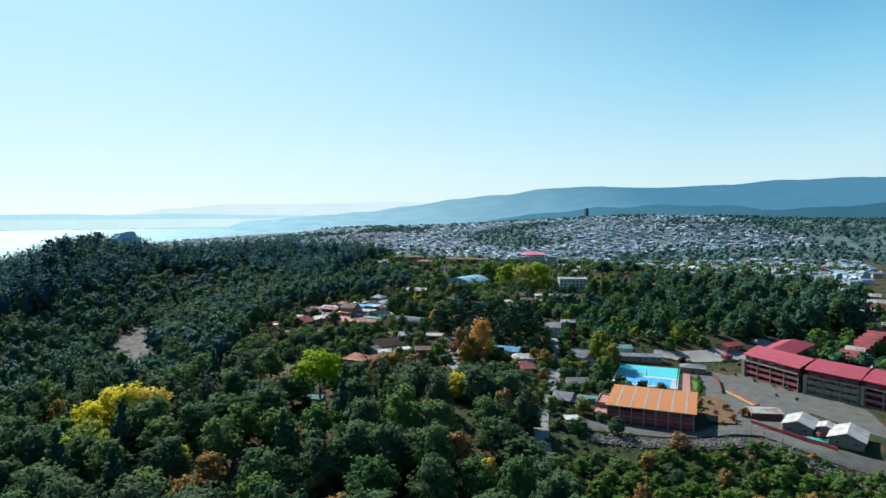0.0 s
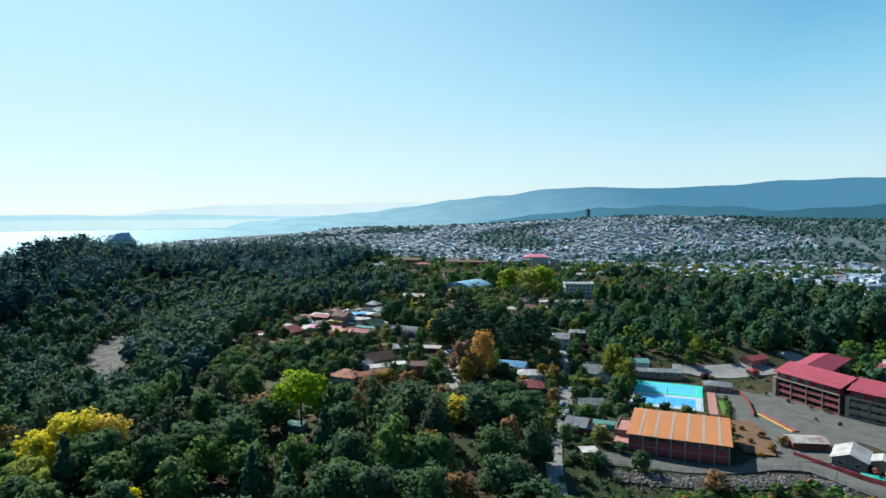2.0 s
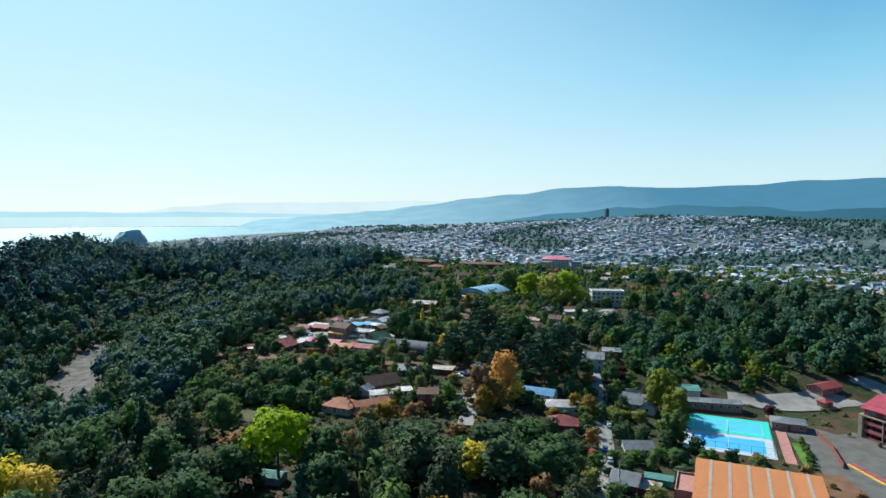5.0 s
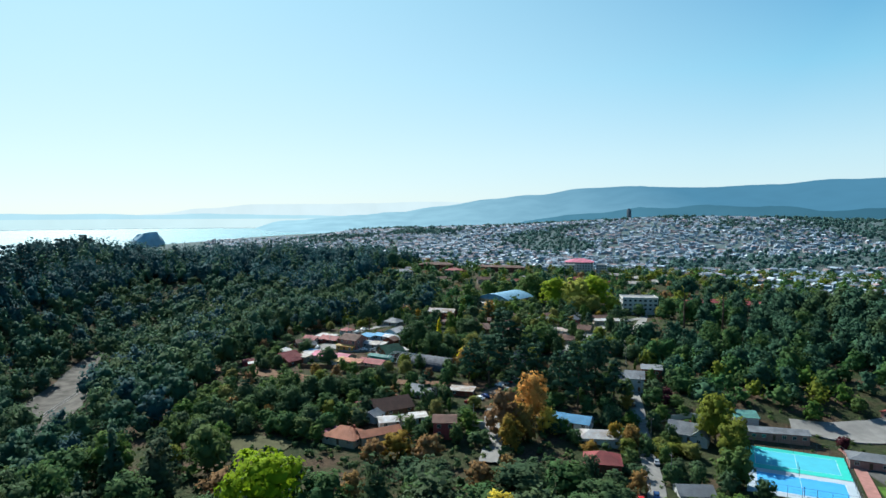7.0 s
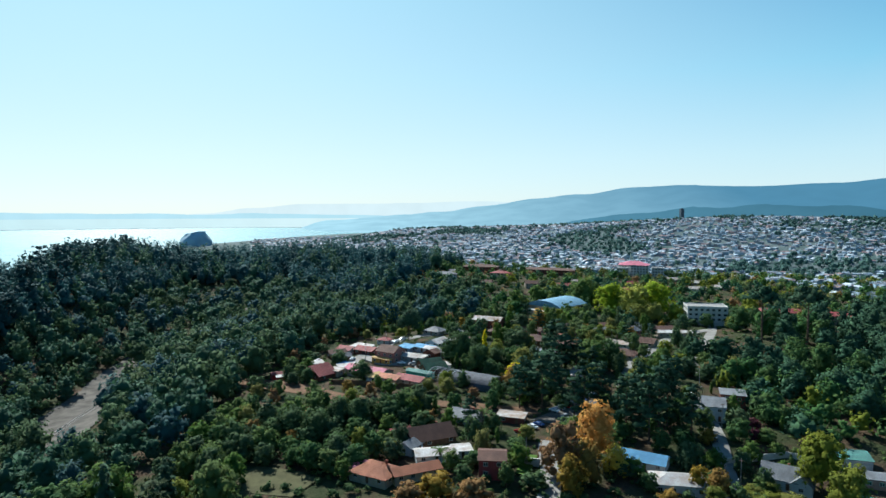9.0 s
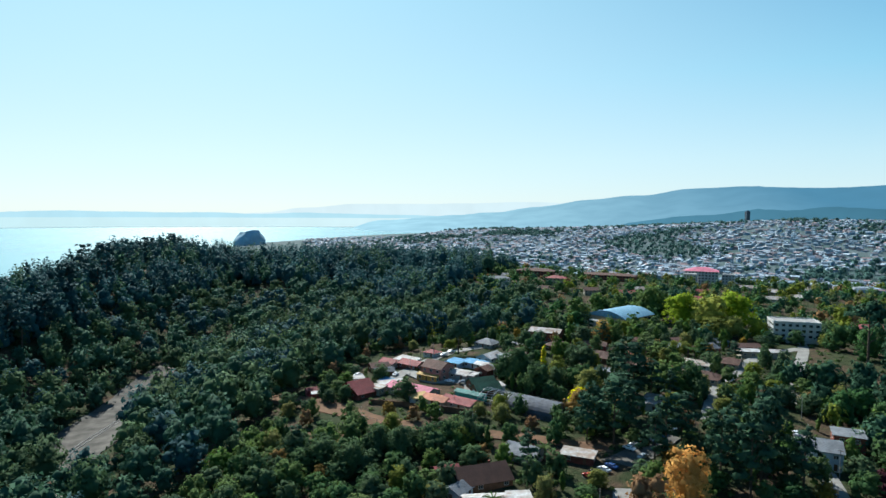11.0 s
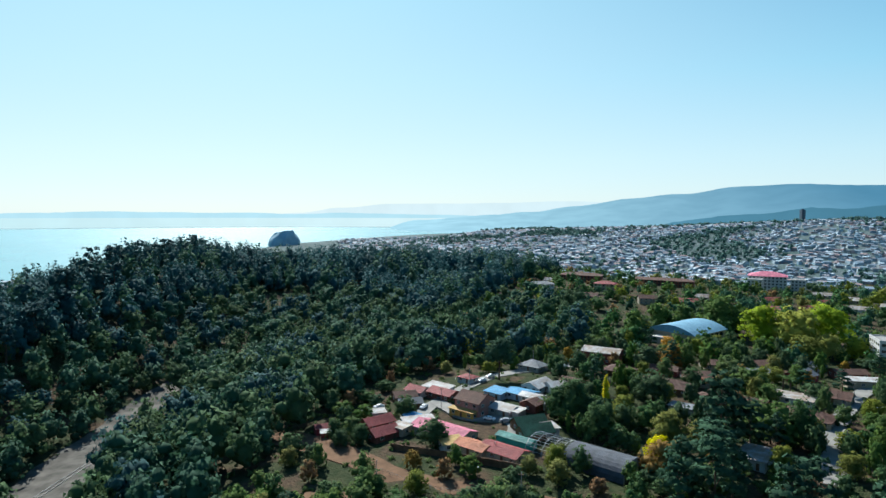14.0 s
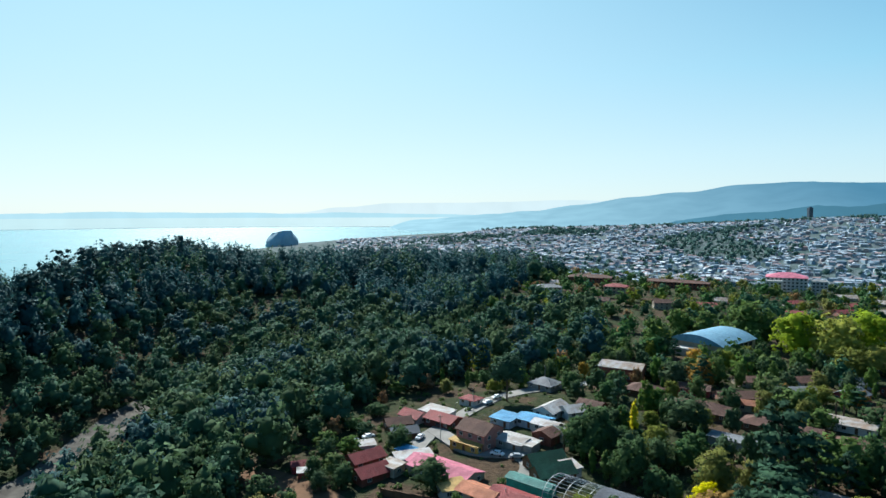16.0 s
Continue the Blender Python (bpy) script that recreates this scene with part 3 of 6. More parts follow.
K_ORANGE = Kind("orange_tree", "broad", 17, 12, M_ORANGE, 0.48, 1304, 1, "tall golden-orange autumn tree with a full crown", "tree", 5)
K_RUST = Kind("rust_tree", "broad", 10, 9, M_RUST, 0.44, 576, 2, "rounded rust-brown autumn tree")
K_PURPLE = Kind("purple_plum_tree", "broad", 5, 4.5, M_PURPLE, 0.43, 268, 1, "small purple-leaved plum tree")
K_POPLAR = Kind("poplar_tree", "column", 14, 4, M_YELLOW, 0.50, 345, 1, "narrow yellowing autumn poplar")
K_CYPRESS = Kind("cypress_tree", "column", 11, 4, M_LEAF_MID, 0.50, 345, 1, "narrow green columnar tree")
K_SHRUB = Kind("shrub", "shrub", 2.2, 2.8, M_LEAF_MID, 0.36, 99, 2, "rounded green garden shrub", "shrub")


# open places where no wild tree stands: x, y, radius
CLEAR = []


def clear(x, y, r):
    CLEAR.append((x, y, r))


def is_clear(x, y, margin=0.0):
    return any((x - a) ** 2 + (y - b) ** 2 < (r + margin) ** 2 for a, b, r in CLEAR)


class Wood:
    """Woods of more trees than one could count, joined into one mesh; fine gives finer crowns for the trees nearest the path."""

    def __init__(self, mat, kind, h, w, leaf, count, seed, cores=7, fine=1):
        self.shapes, self.v, self.n, self.t, self.at = [], [], [], [], 0
        self.mats, self.tone = mat if isinstance(mat, list) else [mat], []
        for s in range(8 if fine > 1 else 4):
            rng = np.random.default_rng(seed + s)
            k = fine if s > 3 else 1
            self.shapes.append(crown_arrays(rng, lobes_for(rng, kind, h, w), leaf / math.sqrt(k) * (1.15 if k > 1 else 1), int(count * k), ICO1, cores))
        self.rng = np.random.default_rng(seed)

    def add(self, x, y, s, z=None):
        near = 4 if len(self.shapes) > 4 and math.hypot(x + 60, y - 380) < 270 else 0
        v, nv, t = self.shapes[near + self.rng.integers(4)]
        a = self.rng.random() * 6.28
        c, n = math.cos(a), math.sin(a)
        sx = s * (0.85 + 0.3 * self.rng.random())
        turn = np.array(((c, n, 0), (-n, c, 0), (0, 0, 1)))
        base = ground_height(x, y) - 0.5 if z is None else z
        self.v.append(v @ turn * np.array((sx, sx, s)) + np.array((x, y, base)))
        self.n.append(nv @ turn)
        self.tone.append(np.full(len(t), int(len(self.mats) * self.rng.random() ** 1.4), dtype=np.int32))
        self.t.append(t + self.at)
        self.at += len(v)

    def finish(self, name, label):
        ob = new(name, np_mesh(name, np.concatenate(self.v), NO_QUADS, np.concatenate(self.t), self.mats[0], np.concatenate(self.n)))
        for m in self.mats[1:]:
            ob.data.materials.append(m)
        ob.data.polygons.foreach_set("material_index", np.concatenate(self.tone))
        return tagged(ob, label, "woods", kind="stuff")


# ---- houses ----
def roof_bm(kind, w, d, h, over=0.45, t=0.14):
    """A roof shell with thickness over a plan w x d; ridge along x. z = 0 at the eaves."""
    bm = bmesh.new()
    a, b = w / 2 + over, d / 2 + over
    drop = h * over / (d / 2)
    if kind == "gable":
        top = [(-a, -b, -drop), (a, -b, -drop), (a, 0, h), (-a, 0, h), (-a, b, -drop), (a, b, -drop)]
        fs = [(0, 1, 2, 3), (3, 2, 5, 4)]
    elif kind == "hip":
        r = max(0.3, w / 2 - d / 2)
        top = [(-a, -b, -drop), (a, -b, -drop), (a, b, -drop), (-a, b, -drop), (-r, 0, h), (r, 0, h)]
        fs = [(0, 1, 5, 4), (2, 3, 4, 5), (1, 2, 5), (3, 0, 4)]
    else:  # a single slope
        top = [(-a, -b, 0.02), (a, -b, 0.02), (a, b, h), (-a, b, h)]
        fs = [(0, 1, 2, 3)]
    vs = [bm.verts.new((x, y, z + t)) for x, y, z in top]
    for f in fs:
        bm.faces.new([vs[i] for i in f])
    ext = bmesh.ops.extrude_face_region(bm, geom=bm.faces[:])
    for v in ext["geom"]:
        if isinstance(v, bmesh.types.BMVert):
            v.co.z -= t
    bmesh.ops.recalc_face_normals(bm, faces=bm.faces[:])
    return bm


def wall_bm(kind, w, d, h, rh, deep=2.0):
    bm = bmesh.new()
    a, b = w / 2, d / 2
    low = [bm.verts.new(p) for p in ((-a, -b, -deep), (a, -b, -deep), (a, b, -deep), (-a, b, -deep))]
    hb = h + rh if kind == "shed" else h
    up = [bm.verts.new(p) for p in ((-a, -b, h), (a, -b, h), (a, b, hb), (-a, b, hb))]
    bm.faces.new((low[0], low[1], up[1], up[0]))
    bm.faces.new((low[2], low[3], up[3], up[2]))
    if kind == "gable":
        g = [bm.verts.new((a, 0, h + rh)), bm.verts.new((-a, 0, h + rh))]
        bm.faces.new((low[1], low[2], up[2], g[0], up[1]))
        bm.faces.new((low[3], low[0], up[0], g[1], up[3]))
        bm.faces.new((up[0], up[1], g[0], g[1]))
        bm.faces.new((up[2], up[3], g[1], g[0]))
    else:
        bm.faces.new((low[1], low[2], up[2], up[1]))
        bm.faces.new((low[3], low[0], up[0], up[3]))
        bm.faces.new(up)
    bm.faces.new(low[::-1])
    return bm


def unit_mesh(name, bm, mat):
    me = bpy.data.meshes.new(name)
    bm.to_mesh(me)
    bm.free()
    me.materials.append(mat)
    return me


# window of 1.3 x 1.1 m, standing proud of the wall, facing -y
U_FRAME = unit_mesh("frame", boxed((-0.7, 0.7, -0.07, 0.05, -0.62, -0.52), (-0.7, 0.7, -0.07, 0.05, 0.52, 0.62), (-0.7, -0.6, -0.07, 0.05, -0.52, 0.52),
                                   (0.6, 0.7, -0.07, 0.05, -0.52, 0.52), (-0.04, 0.04, -0.06, 0.05, -0.52, 0.52)), M_WHITE)
U_PANE = unit_mesh("pane", boxed((-0.62, 0.62, -0.03, 0.0, -0.54, 0.54)), M_GLASS)
U_DOOR = unit_mesh("door", boxed((-0.48, 0.48, -0.06, 0.04, 0, 2.05)), M_WOOD)
U_CHIMNEY = unit_mesh("chimney", boxed((-0.3, 0.3, -0.3, 0.3, -0.8, 1.0), (-0.36, 0.36, -0.36, 0.36, 1.0, 1.15)), M_BRICK)
U_FLUE = unit_mesh("flue", rod(rod(bmesh.new(), (0, 0, -0.6), (0, 0, 1.1), 0.09, 0.09, 8), (0, 0, 1.1), (0, 0, 1.25), 0.2, 0.02, 8), M_STEEL)


def window(parent, m):
    w = child("window", U_FRAME, parent, "", m)
    child("pane", U_PANE, w)
    return w


def house(x, y, w, d, rz, wall, roof, label, h=2.35, rh=1.5, kind="gable", storeys=1, name="house", chimney=0, wins=True, z=None, over=0.45):
    """A house: wall shell, roof shell, windows on its four sides, a door, a chimney or flue."""
    tall = h * storeys
    zz = min(ground_height(x + i, y + j) for i in (-w / 3, w / 3) for j in (-d / 3, d / 3)) + 0.3 if z is None else z
    ob = thing(name, x, y, zz, rz, label, name.replace("_", " "), "houses of the town")
    part("wall", wall_bm(kind, w, d, tall, rh), wall, ob)
    part("roof", roof_bm(kind, w, d, rh, over), roof, ob, "", pose(0, 0, tall))
    if wins:
        for s in range(storeys):
            zc = 1.45 + s * h
            n = max(1, int(w / 3.4))
            for i in range(n):
                u = (i + 0.5) * w / n - w / 2
                if not (s == 0 and i == n // 2):
                    window(ob, pose(u, -d / 2, zc))
                window(ob, pose(u, d / 2, zc, 0, 0, 180))
            n = max(1, int(d / 4))
            for i in range(n):
                u = (i + 0.5) * d / n - d / 2
                window(ob, pose(w / 2, u, zc, 0, 0, 90))
                window(ob, pose(-w / 2, u, zc, 0, 0, -90))
        child("door", U_DOOR, ob, "", pose(0.5 * w / max(1, int(w / 3.4)) * (1 if int(w / 3.4) % 2 == 0 else 0), -d / 2, 0))
    if chimney == 1:
        child("chimney", U_CHIMNEY, ob, "", pose(w * 0.22, d * 0.1, tall + rh * 0.75))
    elif chimney == 2:
        child("flue", U_FLUE, ob, "steel flue", pose(-w * 0.2, -d * 0.12, tall + rh * 0.7))
    clear(x, y, 0.55 * max(w, d) + 1.5)
    return ob


def strip(name, points, width, mat, label, category, lift=0.35, thick=1.2, kind="structure"):
    """A road or path draped on the ground along a smooth line; points are (x, y) or (x, y, width)."""
    fine = []
    for i in range(len(points) - 1):
        p0, p1 = points[max(0, i - 1)], points[i]
        p2, p3 = points[i + 1], points[min(len(points) - 1, i + 2)]
        n = max(2, int(math.dist(p1[:2], p2[:2]) / 4))
        for k in range(n):
            f = k / n
            fine.append([0.5 * (2 * b + (c - a) * f + (2 * a - 5 * b + 4 * c - e) * f * f + (3 * b - a - 3 * c + e) * f ** 3)
                         for a, b, c, e in zip(p0, p1, p2, p3)])
    fine.append(list(points[-1]))
    cols = 4
    verts, faces = [], []
    for i, p in enumerate(fine):
        q = fine[min(i + 1, len(fine) - 1)]
        o = fine[max(0, i - 1)]
        dx, dy = q[0] - o[0], q[1] - o[1]
        l = math.hypot(dx, dy) or 1
        w = p[2] if len(p) > 2 else width
        for c in range(cols + 1):
            s = (c / cols - 0.5) * w
            if c in (0, cols):
                s *= 1 + 0.12 * noise.noise((p[0] * 0.15, p[1] * 0.15, c))
            x, y = p[0] + dy / l * s, p[1] - dx / l * s
            verts.append((x, y, ground_height(x, y) + lift))
        if i % 2 == 0:
            clear(p[0], p[1], w * 0.5 + 1.0)
    m = cols + 1
    for i in range(len(fine) - 1):
        for c in range(cols):
            faces.append((i * m + c, i * m + c + 1, (i + 1) * m + c + 1, (i + 1) * m + c))
    n0 = len(verts)
    for c in (0, cols):
        base = len(verts)
        for i in range(len(fine)):
            x, y, z = verts[i * m + c]
            verts.append((x, y, z - thick))
        for i in range(len(fine) - 1):
            faces.append((i * m + c, (i + 1) * m + c, base + i + 1, base + i))
    ob = new(name, raw_mesh(name, verts, faces, mat))
    return tagged(ob, label, category, kind=kind)


# ---- roads and open ground ----
M_RUBBLE = plain("grey_rubble", (0.075, 0.068, 0.06), 0.95, 0.65, 0.9, 0, 0.9)
strip("road_lane", [(58, 205), (66, 240), (76, 265), (90, 300), (102, 340), (112, 375), (122, 418), (150, 480), (180, 536), (196, 575)], 5.5, M_ROAD,
      "narrow pale concrete lane running uphill", "road")
strip("path_track", [(-117, 353, 7), (-134, 388, 9), (-147, 412, 14), (-157, 430, 28), (-164, 448, 32), (-168, 467, 30), (-178, 503, 21), (-186, 540, 17), (-191, 566, 9), (-195, 580, 4)], 14, M_SAND, "pale gravel track in the ravine", "track", 0.5)
for k in range(7):
    clear(-142 - 5 * k, 428 + 20 * k - 8, 12)
clear(-133, 405, 10)
clear(-140, 412, 9)
clear(-124, 398, 7)
strip("path_earth", [(-85, 452, 10), (-66, 440, 12), (-45, 425, 10), (-28, 412, 9), (0, 403, 7), (29, 396, 6), (52, 390, 5)], 8, M_DIRT, "bare brown earth track below the houses", "track")
strip("path_earth_field", [(-55, 398, 12), (-30, 395, 14), (-5, 391, 9)], 12, M_DIRT, "bare brown earth plot", "earth", 0.3)
strip("road_village", [(-33, 462), (-30, 475), (-22, 492), (-13, 511), (0, 524), (22, 536), (43, 548), (56, 575)], 6.5, M_ROAD, "pale village street", "road")
strip("road_side", [(-28, 480), (-14, 462), (0, 459), (4, 452), (2, 440)], 6, M_ROAD, "pale village side street", "road", 0.42)
strip("path_drive", [(41, 315), (46, 335), (48, 352), (52, 375), (60, 392)], 6, M_ROAD, "paved driveway", "driveway")
strip("parking", [(38, 372, 8), (50, 378, 10), (62, 390, 9), (74, 404, 7)], 9, M_GRAVEL, "grey gravel car park in the shade", "car park", 0.45)
strip("road_right", [(92, 420), (105, 452), (120, 478), (150, 520), (182, 545)], 6, M_ROAD, "street between gardens", "road", 0.42)
strip("lawn_field", [(-48, 345, 10), (-38, 338, 16), (-26, 332, 12)], 12, M_DRYGRASS, "dry grass yard", "lawn", 0.3)
strip("lawn_drive", [(38, 338, 4), (42, 352, 5)], 5, M_LAWN, "small bright green lawn by the drive", "lawn", 0.4)
strip("path_clearing", [(-150, 657, 5), (-154, 680, 7), (-157, 700, 8), (-160, 722, 6)], 7, M_SAND, "pale bare clearing in the wood", "track", 0.6)
# school terrace
strip("road_terrace", [(78, 238, 8), (97, 236, 12), (112, 230, 9), (126, 227, 6), (140, 230, 11), (150, 225, 9), (156, 210, 9), (166, 199, 9), (188, 183, 9)], 10, M_ASPHALT, "grey asphalt service road along the bank", "road", 0.22, 0.6)
strip("pavement_forecourt", [(158, 228, 26), (165, 250, 36), (172, 270, 38), (176, 292, 28), (172, 312, 14)], 20, M_ASPHALT, "grey asphalt forecourt of the school", "pavement", 0.27, 0.6)
strip("pavement_school", [(183, 305, 18), (191, 275, 20), (197, 245, 26), (206, 215, 30)], 16, M_ASPHALT, "grey asphalt yard before the school", "pavement", 0.32, 0.6)
strip("path_island", [(140, 238, 10), (147, 252, 13), (155, 272, 8)], 10, M_DIRT, "bare reddish earth island with bushes", "earth", 0.34, 0.5)
strip("pavement_plaza", [(165, 350, 8), (185, 342, 16), (215, 346, 18), (245, 358, 14)], 20, M_ROAD, "pale paved plaza behind the courts", "pavement", 0.3)
strip("rubble_bank", [(82, 226, 6), (100, 221, 8), (115, 217.5, 9), (130, 217, 9), (143, 216, 8), (148, 203, 8), (160, 190, 8), (182, 174, 8)], 8, M_RUBBLE, "bank of grey rubble and broken stone below the road", "rubble", 0.4)
strip("path_brick", [(148, 281), (169, 320), (172, 330)], 3.5, M_PINK, "red brick path beside the courts", "path", 0.3, 0.5)
strip("lawn_bank", [(153, 276, 6), (164, 298, 7)], 6, M_LAWN, "green planted strip", "lawn", 0.25, 0.5)


# ---- sports hall ----
def court_roof_orange():
    m = sheet_roof("roof_orange_sheet", (0.5, 0.19, 0.065), 0.8, 5.0, 0.18)
    return m


R_HALL = court_roof_orange()
M_STRIP = plain("grey_skylight", (0.30, 0.28, 0.24), 0.8, 0.25, 0.8)


def sports_hall():
    L, D, H = 33.5, 28.0, 6.6
    ob = thing("sports_hall", 116.4, 250.0, -4.4, -29.8, "sports hall with orange sheet roof and dark red board walls", "sports hall")
    part("wall", wall_bm("shed", L - 0.6, D - 0.8, H, 0.9), M_BRICK, ob, "dark red brick wall")
    part("roof", roof_bm("shed", L, D, 0.9, 0.5, 0.25), R_HALL, ob, "bright orange corrugated roof", pose(0, 0, H + 0.1))
    slope = math.degrees(math.atan2(0.9, D + 1))
    for i in range(6):
        u = -L / 2 + (i + 0.75) * L / 6.4
        part("skylight_strip", boxed((u - 0.4, u + 0.4, -D / 2 - 0.5, D / 2 + 0.5, 0.0, 0.1)), M_STRIP, ob, "grey translucent strip", pose(0, 0, H + 0.80, slope))
    for i in range(8):
        u = -L / 2 + 0.5 + i * (L - 1) / 7
        part("column", boxed((u - 0.22, u + 0.22, -D / 2 - 0.1, -D / 2 + 0.5, -1, H)), M_GREYW, ob, "pale concrete column")
        if i < 7:
            v = u + (L - 1) / 7
            part("panel", boxed((u + 0.25, v - 0.25, -D / 2 + 0.05, -D / 2 + 0.36, 0.9, 2.9), (u + 0.25, v - 0.25, -D / 2 + 0.05, -D / 2 + 0.36, 3.1, 5.0)), M_REDW, ob, "dark red boarded panel")
            part("window", boxed((u + 0.25, v - 0.25, -D / 2 + 0.1, -D / 2 + 0.36, 5.15, 6.3)), M_GLASS, ob, "long glazed band")
    part("beam", boxed((-L / 2, L / 2, -D / 2 - 0.05, -D / 2 + 0.3, 2.9, 3.1)), M_GREYW, ob)
    part("annex", boxed((-L / 2 - 5.5, -L / 2, -6, 8, -1, 4.6), (-L / 2 - 5.5, -L / 2 - 5.2, -6, 8, 4.6, 5.2), (-L / 2 - 5.2, -L / 2, -6, -5.7, 4.6, 5.2), (-L / 2 - 5.2, -L / 2, 7.7, 8, 4.6, 5.2)),
         M_PINK, ob, "pink plastered annex with parapet")
    part("porch", boxed((-L / 2 - 5.0, -L / 2, -13.5, -6, -1, 2.9), (-L / 2 - 5.3, -L / 2, -13.8, -13.5, -1, 3.3)), M_PINK, ob, "low pink porch")
    clear(116, 250, 24)


sports_hall()


def post_fence(name, points, h, label, gap=3.0, mesh=True):
    """A fence on posts along a line, with rails and thin wires."""
    ob = thing(name, points[0][0], points[0][1], 0, 0, label, "fence")
    inv = ob.matrix_world.inverted()
    run = []
    for (x0, y0), (x1, y1) in zip(points, points[1:]):
        n = max(1, round(math.dist((x0, y0), (x1, y1)) / gap))
        run += [(x0 + (x1 - x0) * k / n, y0 + (y1 - y0) * k / n) for k in range(n)]
    run.append(points[-1])
    post = unit_mesh("post", rod(bmesh.new(), (0, 0, -0.5), (0, 0, h), 0.06, 0.06, 6), M_DARKSTEEL)
    bm = bmesh.new()
    old = None
    for x, y in run:
        p = Vector((x, y, ground_height(x, y) + 0.3))
        child("post", post, ob, "", inv @ pose(x, y, p.z))
        if old:
            for k in range(1, 5 if mesh else 3):
                f = k / (4 if mesh else 2)
                rod(bm, inv @ (old + Vector((0, 0, h * f))), inv @ (p + Vector((0, 0, h * f))), 0.02 if f < 1 else 0.035, None, 4)
        old = p
    part("wire", bm, M_DARKSTEEL, ob, "thin dark rails and wire")


# ---- courts ----
M_COURTBLUE = plain("court_blue", (0.05, 0.32, 0.62), 0.6, 0.12, 0.3, 0, 0)
M_COURTGREEN = plain("court_green", (0.03, 0.47, 0.38), 0.6, 0.12, 0.3, 0, 0)
M_COURTAQUA = plain("court_aqua", (0.06, 0.4, 0.5), 0.6, 0.12, 0.3, 0, 0)
M_COURTGREY = plain("court_grey", (0.36, 0.42, 0.46), 0.7, 0.15, 0.3, 0, 0)
M_LINE = plain("line_white", (0.75, 0.78, 0.8), 0.6, 0.2, 2, 0, 0)


def sports_court(name, v, outer, inner, label):
    """A painted court 30 x 20 m, its centre v metres along the slab."""
    rz = -29.0
    x, y = 142.3 - v * math.sin(radians(rz)), 310.5 + v * math.cos(radians(rz))
    ob = thing(name, x, y, -4.15, rz, label, "sports court", "painted courts")
    part("slab", boxed((-15.4, 15.4, -10.4, 10.4, -0.9, 0)), outer, ob)
    part("field", boxed((-12.5, 12.5, -7.0, 7.0, 0.004, 0.02)), inner, ob, "painted playing field")
    w = 0.09
    part("line", boxed((-12.5, 12.5, -7 - w, -7, 0.02, 0.03), (-12.5, 12.5, 7, 7 + w, 0.02, 0.03), (-12.5, -12.5 + w, -7, 7, 0.024, 0.034),
                       (12.5 - w, 12.5, -7, 7, 0.024, 0.034), (-w / 2, w / 2, -7, 7, 0.024, 0.034)), M_LINE, ob, "white court lines")
    bm = bmesh.new()
    rod(bm, (0, -8.2, 0), (0, -8.2, 3.2), 0.07)
    part("net_post", bm, M_DARKSTEEL, ob)
    bm = bmesh.new()
    rod(bm, (0, 8.2, 0), (0, 8.2, 3.2), 0.07)
    part("net_post", bm, M_DARKSTEEL, ob)


sports_court("sports_court", -10.6, M_COURTGREY, M_COURTBLUE, "blue sports court with worn pale grey border")
sports_court("sports_court", 10.6, M_COURTGREEN, M_COURTAQUA, "aqua sports court with bright teal-green border")
clear(142, 310, 27)
post_fence("court_fence", [(118, 300), (145, 285), (166, 322), (138, 337), (118, 300)], 3.6, "tall thin steel fence round the courts", 4.0)


# ---- school ----
R_SCHOOL = sheet_roof("roof_crimson_sheet", (0.34, 0.045, 0.075), 0.5, 4.0, 0.2)
M_ATTIC = plain("crimson_cladding", (0.24, 0.04, 0.06), 0.8, 0.25)
M_BEIGE = plain("beige_render", (0.3, 0.25, 0.195), 0.8, 0.25)
M_REDBAND = plain("dark_red_render", (0.25, 0.055, 0.065), 0.75, 0.25)
M_SHADE = plain("recess_shade_wall", (0.09, 0.05, 0.045), 0.9, 0.3)
M_PARAPET = plain("faded_red_render", (0.33, 0.09, 0.10), 0.75, 0.25)


